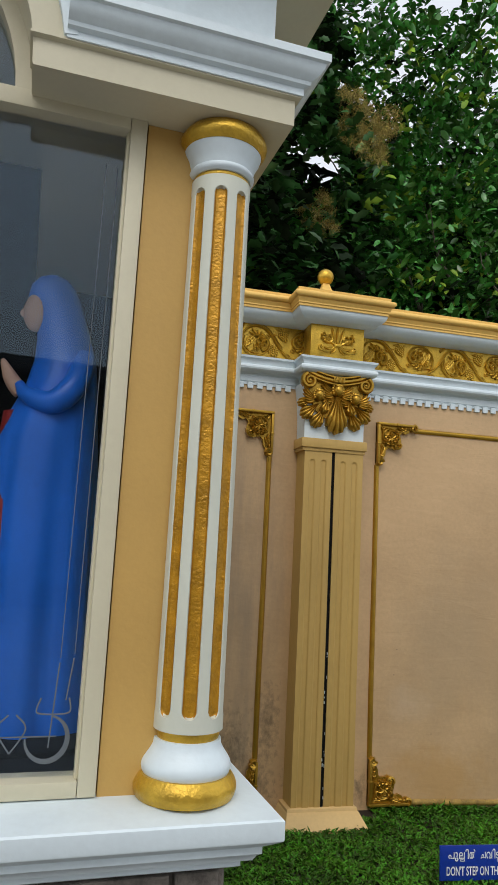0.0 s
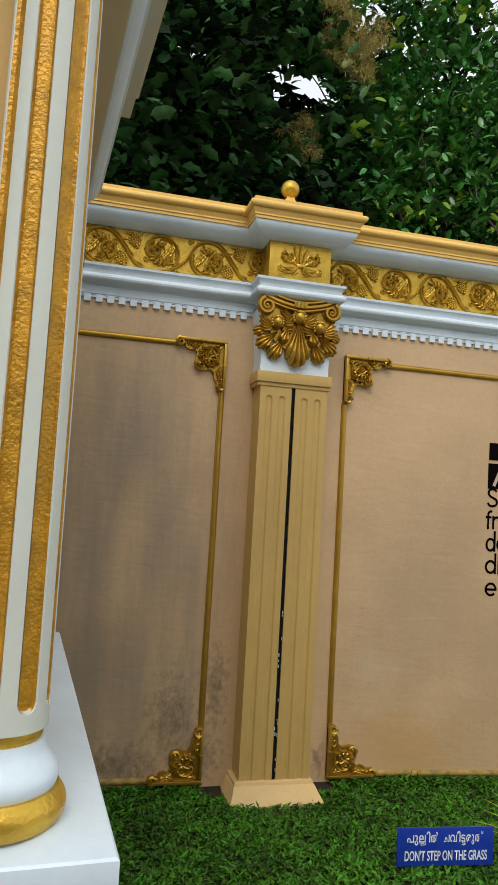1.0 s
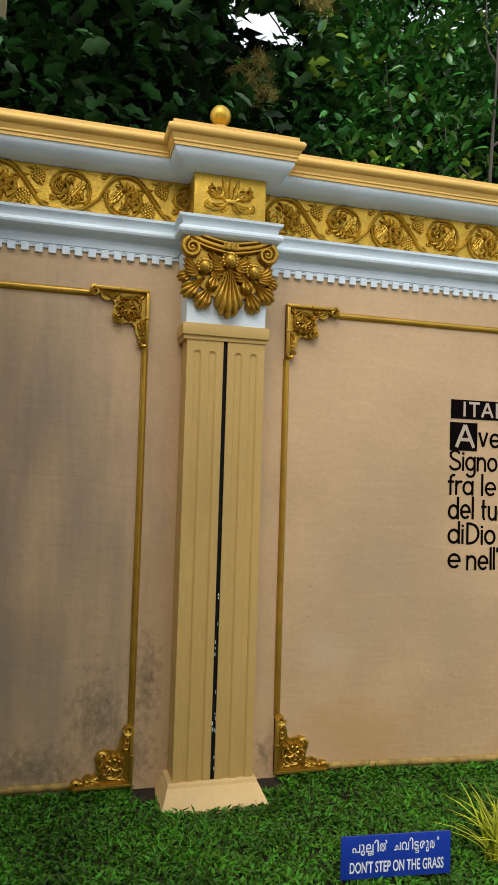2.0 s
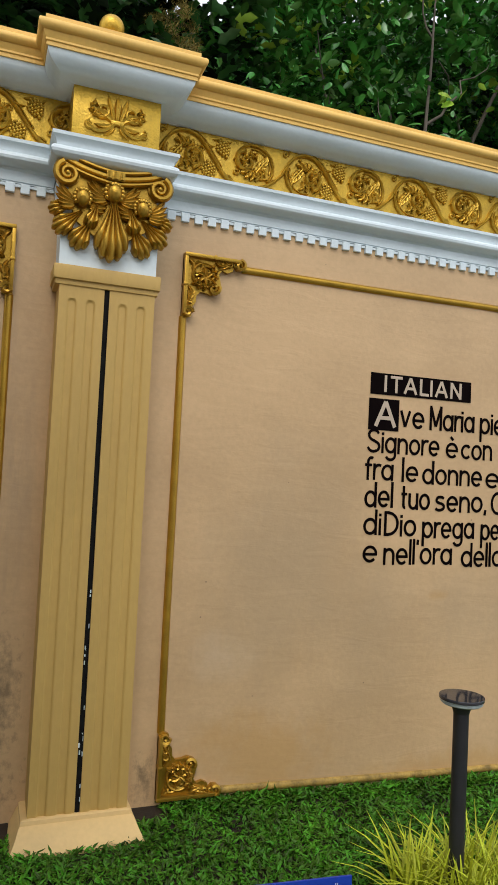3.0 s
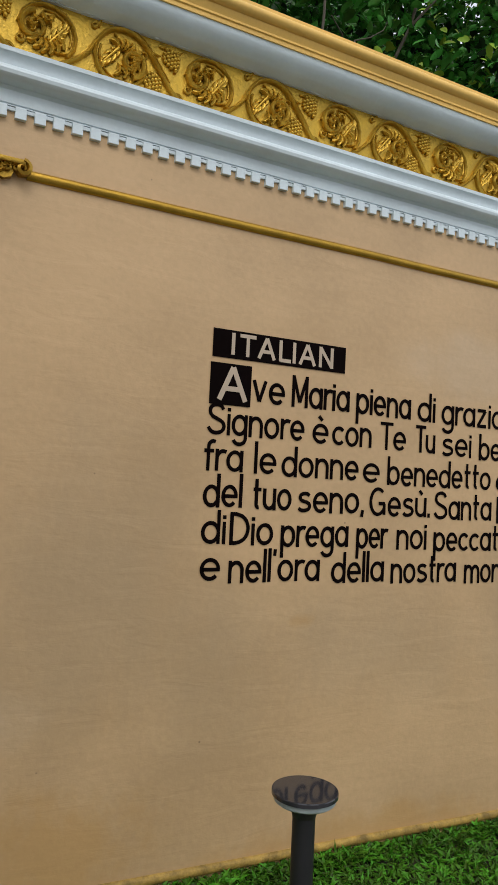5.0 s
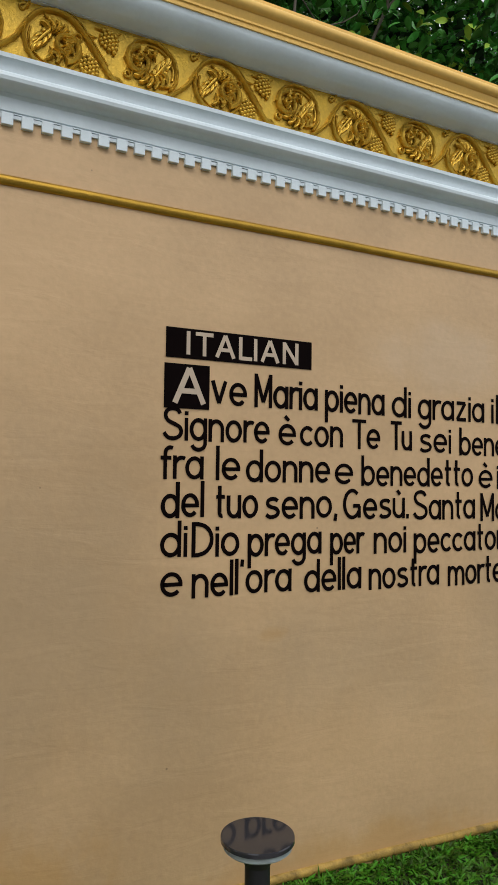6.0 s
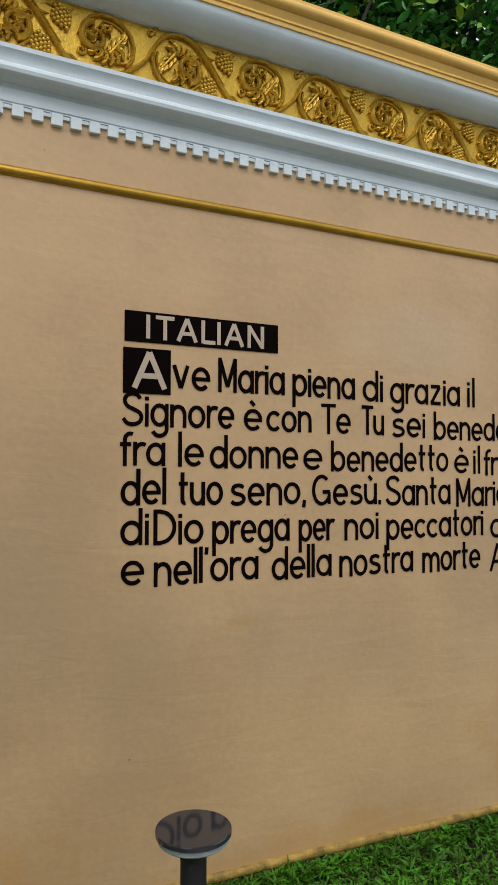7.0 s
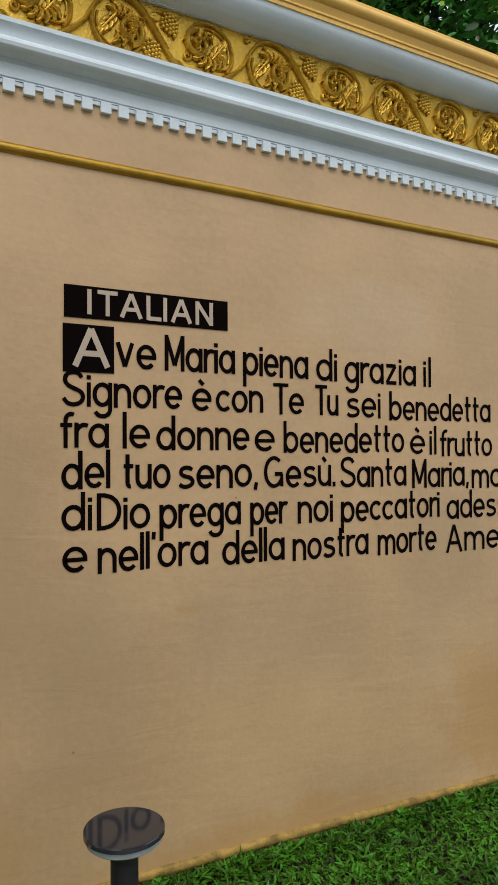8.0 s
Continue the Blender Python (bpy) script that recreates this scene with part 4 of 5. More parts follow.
random.seed(12)
let = thing("painted_text", (0, WY - 0.002, 0), 0, "black hand-painted Italian prayer lettering on the tan wall", "lettering")
LINES = [
    (0.118, [("ve", 2.945, 3.075, 1.652), ("Maria", 3.113, 3.368, 1.652), ("piena", 3.408, 3.675, 1.650), ("di", 3.719, 3.806, 1.647), ("grazia", 3.849, 4.20, 1.645), ("il", 4.249, 4.282, 1.645)]),
    (0.112, [("Signore", 2.772, 3.167, 1.526), ("\u00e8", 3.211, 3.276, 1.522), ("con", 3.301, 3.481, 1.520), ("Te", 3.525, 3.655, 1.518), ("Tu", 3.707, 3.811, 1.517), ("sei", 3.856, 4.015, 1.512), ("benedetta", 4.068, 4.626, 1.505)]),
    (0.112, [("fra", 2.764, 2.914, 1.397), ("le", 2.968, 3.052, 1.394), ("donne", 3.083, 3.424, 1.389), ("e", 3.453, 3.528, 1.385), ("benedetto", 3.574, 4.135, 1.377), ("\u00e8", 4.174, 4.246, 1.370), ("il", 4.279, 4.309, 1.368), ("frutto", 4.333, 4.634, 1.360)]),
    (0.116, [("del", 2.772, 2.918, 1.270), ("tuo", 2.965, 3.124, 1.265), ("seno,", 3.158, 3.458, 1.259), ("Ges\u00f9.", 3.491, 3.795, 1.252), ("Santa", 3.823, 4.145, 1.244), ("Maria,", 4.184, 4.492, 1.234), ("madre", 4.518, 4.90, 1.224)]),
    (0.116, [("di", 2.772, 2.859, 1.141), ("Dio", 2.883, 3.052, 1.136), ("prega", 3.093, 3.388, 1.129), ("per", 3.434, 3.587, 1.124), ("noi", 3.633, 3.782, 1.119), ("peccatori", 3.828, 4.323, 1.112), ("adesso", 4.371, 4.80, 1.098)]),
    (0.116, [("e", 2.774, 2.844, 1.013), ("nell'ora", 2.885, 3.262, 1.003), ("della", 3.323, 3.567, 0.993), ("nostra", 3.61, 3.95, 0.984), ("morte", 4.004, 4.305, 0.976), ("Amen", 4.365, 4.76, 0.960)]),
]
for h, ws in LINES:
    for text, x0, x1, z in ws:
        brush_word("letter", text, x0 - 0.005, x1 + 0.004, z + 0.004, h * 1.01, INK, let)
part("title_block", boxed(2.776, 3.343, -0.0012, 0.001, 1.806, 1.907), INK, let)
brush_word("title_letter", "ITALIAN", 2.848, 3.285, 1.818, 0.079, PALEINK, let, -0.003, 0.085, 0.06)
part("initial_block", boxed(2.772, 2.935, -0.0012, 0.001, 1.637, 1.786), INK, let)
brush_word("initial_letter", "A", 2.800, 2.922, 1.655, 0.122, PALEINK, let, -0.003, 0.075)

# ---- shrine: raised plinth, columns, glazed niche ----
shr = thing("shrine", (0.52, 1.52, 0), 3.5, "cream and ochre glazed shrine on a white plinth", "shrine")
SW, SD, PT = 2.30, 1.76, 0.937           # width, depth, plinth top
plinth = [(-0.6, 0.815), (-0.085, 0.815), (-0.072, 0.822), (-0.072, 0.836), (-0.052, 0.840), (-0.045, 0.852), (-0.036, 0.858), (-0.036, 0.872), (-0.012, 0.886), (-0.002, 0.892), (0, 0.896), (0, PT - 0.004), (-0.004, PT), (-0.075, PT + 0.013), (-0.6, PT + 0.014)]
ring = [(-SW, SD), (-SW, 0), (0, 0), (0, SD)]
part("plinth_slab", sweep(bmesh.new(), plinth, ring), WHITE, shr, "white moulded plinth slab", 30)
part("plinth_core", boxed(-SW + 0.5, -0.5, 0.5, SD - 0.004, 0.82, PT - 0.003), WHITE, shr)
# coursed granite below
random.seed(3)
z = -0.05
while z < 0.80:
    hgt = 0.215
    for side in range(2):
        a, end = (0.0, SD - 0.12) if side else (0.0, SW - 0.2)
        a -= 0.12 * (int(z * 10) % 2)
        while a < end:
            w = random.uniform(0.22, 0.34)
            b0, b1 = max(a + 0.006, 0), min(a + w - 0.006, end)
            if b1 - b0 > 0.05:
                dd = random.uniform(0, 0.006)
                if side:
                    bmx = boxed(-0.14, -0.10 + dd, 0.11 + b0, 0.11 + b1, z + 0.006, min(0.815, z + hgt) - 0.006, bevel=0.006)
                else:
                    bmx = boxed(-0.11 - b1, -0.11 - b0, 0.10 - dd, 0.14, z + 0.006, min(0.815, z + hgt) - 0.006, bevel=0.006)
                part("stone_block", bmx, STONE, shr, smooth=False)
            a += w
    z += hgt
part("plinth_body", boxed(-SW + 0.13, -0.125, 0.125, SD - 0.1, -0.1, 0.83), STONE, shr)


def column():
    """A fluted column on the plinth; base at the origin."""
    c = thing("column", (0, 0, 0), 0, "ivory fluted column with gold flutes and a white and gold base and capital", "column")
    z0, z1, ra, rb = 0.143, 1.446, 0.0785, 0.0740
    hw, dep = radians(12.0), 0.011
    bm = bmesh.new()
    N = 192
    zs = [z0, z0 + 0.028] + [z0 + 0.028 + 0.0020 * k for k in range(1, 14)] + [z0 + 0.055 + (z1 - z0 - 0.11) * k / 10 for k in range(0, 11)] + [z1 - 0.055 + 0.0020 * k for k in range(1, 15)] + [z1]
    zl, zh = z0 + 0.047, z1 - 0.047
    rings = []
    for z in zs:
        f = (z - z0) / (z1 - z0)
        r = ra + (rb - ra) * f
        ring = []
        for k in range(N):
            a = 2 * math.pi * k / N
            q = abs((a + math.pi / 8) % (math.pi / 4) - math.pi / 8)
            e = q / hw
            if z < zl:
                e = math.hypot(q * r, zl - z) / (hw * r)
            elif z > zh:
                e = math.hypot(q * r, z - zh) / (hw * r)
            d = dep * min(1, max(0, (1 - e) * 6))
            ring.append(bm.verts.new(((r - d) * math.cos(a), (r - d) * math.sin(a), z)))
        rings.append(ring)
    for a, b in zip(rings, rings[1:]):
        for k in range(N):
            bm.faces.new((a[k], a[(k + 1) % N], b[(k + 1) % N], b[k]))
    bm.faces.new(rings[0][::-1])
    bm.faces.new(rings[-1])
    part("shaft", bm, IVORY, c, smooth=25)
    for i in range(8):
        bm = bmesh.new()
        rows = []
        for k in range(25):
            f = k / 24
            cap = hw * ra * 0.97
            z = zl - cap + cap * (1 - math.cos(k * math.pi / 12)) if k < 6 else zh + cap * math.sin((k - 18) * math.pi / 12) if k > 18 else zl + (zh - zl) * (k - 6) / 12
            r = ra + (rb - ra) * (z - z0) / (z1 - z0) - 0.0020
            wv = hw * 0.97 * max(0.05, math.sqrt(max(0, 1 - (max(0, zl - z, z - zh) / cap) ** 2)))
            rows.append([bm.verts.new(((r - 0.0080 * (1 - u ** 6)) * math.cos(i * math.pi / 4 + u * wv), (r - 0.0080 * (1 - u ** 6)) * math.sin(i * math.pi / 4 + u * wv), z)) for u in (-1, -0.8, -0.5, 0, 0.5, 0.8, 1)])
        for a, b in zip(rows, rows[1:]):
            for k in range(6):
                bm.faces.new((a[k], a[k + 1], b[k + 1], b[k]))
        part("flute", bm, FLUTE, c, "gold-painted flute")
    part("base_ring", lathe(bmesh.new(), [(0.06, 0.0)] + bulge(0.109, 0.0, 0.103, 0.050, 0.010, 10) + [(0.06, 0.052)], 56), GOLD, c, "gold ring")
    part("base_bell", lathe(bmesh.new(), [(0.06, 0.047), (0.096, 0.049)] + bulge(0.098, 0.053, 0.091, 0.088, 0.006, 6) + [(0.083, 0.099), (0.077, 0.110), (0.075, 0.123), (0.05, 0.125)], 56), WHITE, c, "white bell base")
    part("foot_ring", lathe(bmesh.new(), bulge(0.069, 0.123, 0.069, 0.146, 0.003, 4), 48), GOLD, c)
    part("neck_ring", lathe(bmesh.new(), bulge(0.068, 1.443, 0.068, 1.460, 0.003, 4), 48), GOLD, c)
    part("capital", lathe(bmesh.new(), [(0.05, 1.457)] + bulge(0.074, 1.458, 0.078, 1.478, 0.006, 5) + [(0.080, 1.485), (0.085, 1.502), (0.094, 1.518), (0.098, 1.530), (0.06, 1.531)], 56), WHITE, c, "white flared capital")
    part("capital_ring", lathe(bmesh.new(), [(0.06, 1.527)] + bulge(0.099, 1.528, 0.099, 1.578, 0.012, 8) + [(0.06, 1.579)], 56), GOLD, c, "gold ring")
    return c


SM = pose(0.52, 1.52, 0, 0, 0, 3.5)
col = column()
col["group"] = "shrine columns"
col.matrix_basis = SM @ pose(-0.188, 0.147, PT + 0.014, 0, 0, -13)
copy_thing(col, SM @ pose(-0.188, SD - 0.16, PT + 0.014))
copy_thing(col, SM @ pose(-SW + 0.188, 0.147, PT + 0.014))
copy_thing(col, SM @ pose(-SW + 0.188, SD - 0.16, PT + 0.014))

FX, VF = -0.380, 0.155                    # window frame's outer edge, wall face
part("wall", boxed(FX, -0.172, VF, VF + 0.12, PT - 0.002, 2.529), WARM, shr, "ochre painted wall")
part("wall", boxed(-SW + 0.172, -SW - FX, VF, VF + 0.12, PT - 0.002, 2.529), WARM, shr)
part("side_wall", boxed(-0.31, -0.174, VF + 0.122, SD - 0.15, PT - 0.002, 2.529), WARM, shr)
part("side_wall", boxed(-SW + 0.174, -SW + 0.31, VF + 0.122, SD - 0.15, PT - 0.002, 2.529), WARM, shr)
# back wall and floor carry the niche's shade in their colour
part("back_wall", boxed(-SW + 0.312, -0.312, SD - 0.27, SD - 0.15, PT - 0.002, 3.05), NICHE_SHADE, shr)
part("niche_floor", boxed(-SW + 0.312, -0.312, VF + 0.13, SD - 0.28, PT, PT + 0.03), NICHE_SHADE, shr)


def frame_bar(x0, x1, z0, z1):
    bm = boxed(x0, x1, VF - 0.012, VF + 0.07, z0, z1, bevel=0.003)
    return bm


GL, GR = -SW - FX + 0.062, FX - 0.047
wf = part("window_frame", frame_bar(FX - 0.044, FX - 0.004, PT + 0.016, 2.545), CREAM, shr, "cream window frame")
part("bead", boxed(FX - 0.051, FX - 0.043, VF + 0.004, VF + 0.03, PT + 0.05, 2.53, bevel=0.002), CREAM, wf)
part("window_frame", frame_bar(-SW - FX + 0.004, -SW - FX + 0.060, PT + 0.016, 2.545), CREAM, shr)
part("window_frame", frame_bar(-SW - FX + 0.062, FX - 0.045, PT + 0.016, PT + 0.050), CREAM, shr)
part("window_frame", frame_bar(-SW - FX + 0.062, FX - 0.045, 2.500, 2.545), CREAM, shr)
pane = part("window_pane", boxed(GL - 0.01, GR + 0.01, VF + 0.030, VF + 0.036, PT + 0.04, 2.54), GLASS, shr, "clear reflecting glass", False)
pane.visible_shadow = False
# frosted ornament on the pane
bm = bmesh.new()
gy = VF + 0.0275
ex, ez = GR - 0.068, PT + 0.13
circle = [(ex + 0.045 * math.cos(a), gy, ez + 0.048 * math.sin(a)) for a in [math.pi * (-1.0 + 1.45 * k / 20) for k in range(21)]]
tube(bm, circle, [0.002 + 0.005 * math.sin(math.pi * k / 20) for k in range(21)], 6, 0.12)
tube(bm, [(ex - 0.26, gy, ez + 0.004), (ex + 0.02, gy, ez + 0.004)], 0.0018, 6, 0.3)
tube(bm, [(ex - 0.26, gy, ez - 0.012), (ex - 0.10, gy, ez - 0.012)], 0.0025, 6, 0.3)
tube(bm, [(ex + 0.005, gy, ez - 0.02), (ex + 0.015, gy, ez + 0.16)], 0.0018, 6, 0.3)
tube(bm, [(ex + 0.035, gy, ez + 0.08), (ex + 0.045, gy, ez + 0.17)], 0.0018, 6, 0.3)
for s in (-1, 1):
    tube(bm, spline([(ex - 0.075, gy, ez - 0.03), (ex - 0.075 + s * 0.03, gy, ez + 0.02), (ex - 0.075 + s * 0.008, gy, ez + 0.05)], 6), 0.002, 6, 0.3)
    tube(bm, spline([(ex + 0.010, gy, ez + 0.05), (ex + 0.010 + s * 0.035, gy, ez + 0.055), (ex + 0.012 + s * 0.03, gy, ez + 0.085)], 6), 0.002, 6, 0.3)
tube(bm, [(ex + 0.016, gy, ez + 0.17), (ex + 0.022, gy, ez + 1.35)], 0.0010, 6, 0.3)
tube(bm, [(ex + 0.046, gy, ez + 0.18), (ex + 0.050, gy, ez + 1.35)], 0.0010, 6, 0.3)
part("etched_ornament", bm, ETCH, shr, "frosted scroll ornament on the glass")

# entablature over the column, broken by the arch
EU, EV, EZ = -0.044, 0.024, 2.530
ent = [(-0.30, EZ), (0, EZ), (0, EZ + 0.066), (0.012, EZ + 0.070), (0.012, EZ + 0.076)]
cor = [(-0.30, EZ + 0.074), (0.016, EZ + 0.074), (0.016, EZ + 0.092), (0.028, EZ + 0.097), (0.030, EZ + 0.106), (0.044, EZ + 0.116), (0.054, EZ + 0.130), (0.058, EZ + 0.142),
       (0.066, EZ + 0.145), (0.066, EZ + 0.166), (-0.30, EZ + 0.170)]
AX, AR = -SW / 2, 0.50                     # arch axis and inner radius
line = [(AX + AR - 0.01, EV + 0.31), (AX + AR - 0.01, EV), (EU, EV), (EU, SD - 0.04)]
part("entablature", sweep(bmesh.new(), ent + [(-0.30, EZ + 0.08)], line), CREAM, shr, "cream beam", 30)
line_c = [(AX + AR + 0.055, EV)] + line[2:]
part("cornice", sweep(bmesh.new(), cor, line_c), WHITE, shr, "white stepped cornice", 25)
part("entablature_core", boxed(AX + AR + 0.02, EU - 0.02, EV + 0.02, SD - 0.06, EZ + 0.003, EZ + 0.16), CREAM, shr)
line2 = [(-SW - EU, SD - 0.04), (-SW - EU, EV), (AX - AR + 0.01, EV), (AX - AR + 0.01, EV + 0.31)]
part("entablature", sweep(bmesh.new(), ent + [(-0.30, EZ + 0.08)], line2), CREAM, shr)
part("cornice", sweep(bmesh.new(), cor, line2[:2] + [(AX - AR - 0.055, EV)]), WHITE, shr)


def arch_band(r0, r1, y0, y1, n=28, cut=0.0):
    bm = bmesh.new()
    rows = []
    for k in range(n + 1):
        a = cut + (math.pi - 2 * cut) * k / n
        c, s = math.cos(a), math.sin(a)
        rows.append([bm.verts.new((AX + r * c, y, EZ + 0.005 + r * s)) for r, y in ((r0, y0), (r1, y0), (r1, y1), (r0, y1))])
    for a, b in zip(rows, rows[1:]):
        for k in range(4):
            bm.faces.new((a[k], a[(k + 1) % 4], b[(k + 1) % 4], b[k]))
    bm.faces.new(rows[0])
    bm.faces.new(rows[-1])
    return bm


part("archivolt", arch_band(AR - 0.012, AR + 0.072, EV + 0.002, VF + 0.10), CREAM, shr, "cream arch band")
part("arch_moulding", arch_band(AR + 0.055, AR + 0.085, EV - 0.018, VF, cut=0.135), WHITE, shr, "white arch moulding")
part("arch_moulding", arch_band(AR + 0.086, AR + 0.15, EV - 0.062, VF, cut=0.285), WHITE, shr)
part("arch_frame", arch_band(AR - 0.05, AR - 0.012, VF - 0.01, VF + 0.06), CREAM, shr)
ap = part("arch_pane", arch_band(0.01, AR - 0.03, VF + 0.030, VF + 0.036), GLASS, shr, smooth=False)
ap.visible_shadow = False
part("attic", boxed(AX + AR + 0.172, EU - 0.045, EV + 0.050, SD - 0.05, EZ + 0.165, 3.08), WHITE, shr, "white panelled attic")
part("attic_band", boxed(AX + AR + 0.172, EU - 0.042, EV + 0.047, SD - 0.06, EZ + 0.235, EZ + 0.243), CREAM, shr)
part("attic", boxed(-SW - EU + 0.055, AX - AR - 0.172, EV + 0.050, SD - 0.05, EZ + 0.165, 3.08), WHITE, shr)
part("roof", sweep(bmesh.new(), [(-1.0, 3.082), (0.10, 3.082), (0.10, 3.17), (0.13, 3.18), (0.13, 3.24), (-1.0, 3.30)], [(-SW, SD + 0.1), (-SW, -0.05), (0.03, -0.05), (0.03, SD + 0.1)]), CREAM, shr, "overhanging cream roof slab", 30)
part("roof_core", boxed(-SW + 0.2, -0.2, 0.2, SD + 0.09, 3.09, 3.27), CREAM, shr)
# cable loop under the far end of the beam
bm = bmesh.new()
for k in range(3):
    tube(bm, spline([(-0.09, SD - 0.16, 2.50 - 0.012 * k), (-0.045, SD - 0.10, 2.45 - 0.02 * k), (-0.03, SD - 0.06, 2.36), (-0.06, SD - 0.05, 2.30 - 0.01 * k), (-0.12, SD - 0.08, 2.30)], 6), 0.009, 6)
part("cable", bm, CABLE, shr, "loop of dark cable")


# ---- plain building across the court, behind the camera ----
hall = thing("court_building", (0.0, -13.0, 0), 0, "plain dark building closing the court", "building")
part("wall", boxed(-12, 14, -0.4, 0.4, -0.1, 5.0), COURT, hall)
part("roof_edge", boxed(-12.3, 14.3, -0.7, 0.7, 5.0, 5.35, bevel=0.05), STONE, hall)
part("dome", lathe(bmesh.new(), [(1.5, 5.3), (1.5, 5.9), (1.62, 6.3), (1.5, 6.9), (1.1, 7.5), (0.5, 7.95), (0.12, 8.2), (0.06, 8.9)], 32, (-3.4, 0)), STONE, hall, smooth=40)


# ---- veiled statue behind the glass: one plain mesh ----
def statue():
    """A cloaked figure in profile, facing -x: hood and cloak in one sweep, rounded plain face and joined palms, red gown at the front hem."""
    bm = bmesh.new()
    n = 56
    prof = [(0.0, -0.150, 0.165, 0.130), (0.02, -0.153, 0.168, 0.132), (0.20, -0.150, 0.160, 0.126), (0.45, -0.148, 0.152, 0.120), (0.65, -0.145, 0.144, 0.116), (0.78, -0.138, 0.138, 0.114),
            (0.86, -0.115, 0.132, 0.112), (0.94, -0.080, 0.126, 0.106), (1.02, -0.062, 0.116, 0.094), (1.08, -0.060, 0.098, 0.076), (1.13, -0.066, 0.082, 0.066), (1.17, -0.080, 0.068, 0.062),
            (1.21, -0.096, 0.054, 0.056), (1.245, -0.090, 0.036, 0.046), (1.27, -0.070, 0.014, 0.030), (1.282, -0.042, -0.016, 0.010)]
    rings = []
    for z, x0, x1, ry in prof:
        fold = 0.085 * max(0, 1 - z / 1.05)
        cx, rx = (x0 + x1) / 2, (x1 - x0) / 2
        ring = []
        for k in range(n):
            a = 2 * math.pi * k / n
            q = 1 + fold * (math.sin(6 * a + 0.8 * z) + 0.5 * math.sin(11 * a - 1.3 * z + 1))
            ring.append(bm.verts.new((cx + rx * math.cos(a) * q, ry * math.sin(a) * q, z)))
        rings.append(ring)
    for a, b in zip(rings, rings[1:]):
        for k in range(n):
            bm.faces.new((a[k], a[(k + 1) % n], b[(k + 1) % n], b[k]))
    bm.faces.new(rings[0][::-1])
    bm.faces.new(rings[-1])
    # upper fall of the cloak over the arm
    tube(bm, spline([(0.075, -0.060, 1.03), (0.055, -0.112, 0.94), (0.0, -0.118, 0.88), (-0.070, -0.075, 0.90), (-0.095, -0.040, 0.935)], 6), [0.014 + 0.022 * math.sin(math.pi * min(1, 0.25 + k / 30)) for k in range(25)], 16)
    blue = len(bm.faces)
    ball(bm, (-0.068, -0.014, 1.158), 0.046, 20, 14, (0.82, 0.82, 1.26))
    ball(bm, (-0.105, -0.014, 1.152), 0.010, 8, 6, (0.9, 0.6, 1.3))
    for s in (-1, 1):
        tube(bm, spline([(-0.090, -0.020 + 0.012 * s, 0.915), (-0.122, -0.020 + 0.011 * s, 0.955), (-0.148, -0.020 + 0.008 * s, 1.005)], 5), [0.020, 0.021, 0.022, 0.022, 0.021, 0.020, 0.018, 0.015, 0.012, 0.009, 0.005], 12, 0.6)
    flesh = len(bm.faces)
    lathe(bm, [(0.100, -0.02), (0.096, 0.0), (0.082, 0.30), (0.076, 0.60), (0.055, 0.86)], 32, (-0.078, 0))
    bm.faces.ensure_lookup_table()
    for i, f in enumerate(bm.faces):
        f.material_index = 0 if i < blue else 1 if i < flesh else 2
    return bm


st = link_mesh("statue", statue(), [ROBE, SKIN, RED], None, "", 60)
st.matrix_basis = SM @ pose(-0.538, 0.62, PT + 0.052)
tagged(st, "blue robed veiled praying statue standing behind the glass", "statue")
# stand coloured near-black too, so it sinks into the painted shade
stand = link_mesh("statue_stand", lathe(bmesh.new(), [(0.23, 0), (0.23, 0.012), (0.20, 0.02)], 40), NICHE_SHADE, None, "", 40)
stand.matrix_basis = SM @ pose(-0.525, 0.62, PT + 0.03)
tagged(stand, "low round stand under the statue, niche shade painted into its colour", "stand")

# ---- bollard lamp ----
lamp = thing("bollard_lamp", (2.647, 3.184, ground_z(2.647)), 0, "charcoal metal bollard garden lamp with a flat round glossy head", "garden lamp")
part("pole", lathe(bmesh.new(), [(0.0255, -0.05), (0.0255, 0.665), (0.020, 0.668)], 32), CHARCOAL, lamp, smooth=40)
part("diffuser", lathe(bmesh.new(), [(0.03, 0.693), (0.064, 0.692), (0.0690, 0.696), (0.0695, 0.707), (0.03, 0.708)], 48), DIFFUSER, lamp, "frosted light ring")
part("collar", lathe(bmesh.new(), [(0.026, 0.660), (0.035, 0.690), (0.03, 0.694)], 32), CHARCOAL, lamp)
part("head", lathe(bmesh.new(), [(0.05, 0.707), (0.0735, 0.707), (0.0745, 0.708), (0.0745, 0.715), (0.0735, 0.7175)], 64), LAMPTOP, lamp, "glossy dark disc", 12)

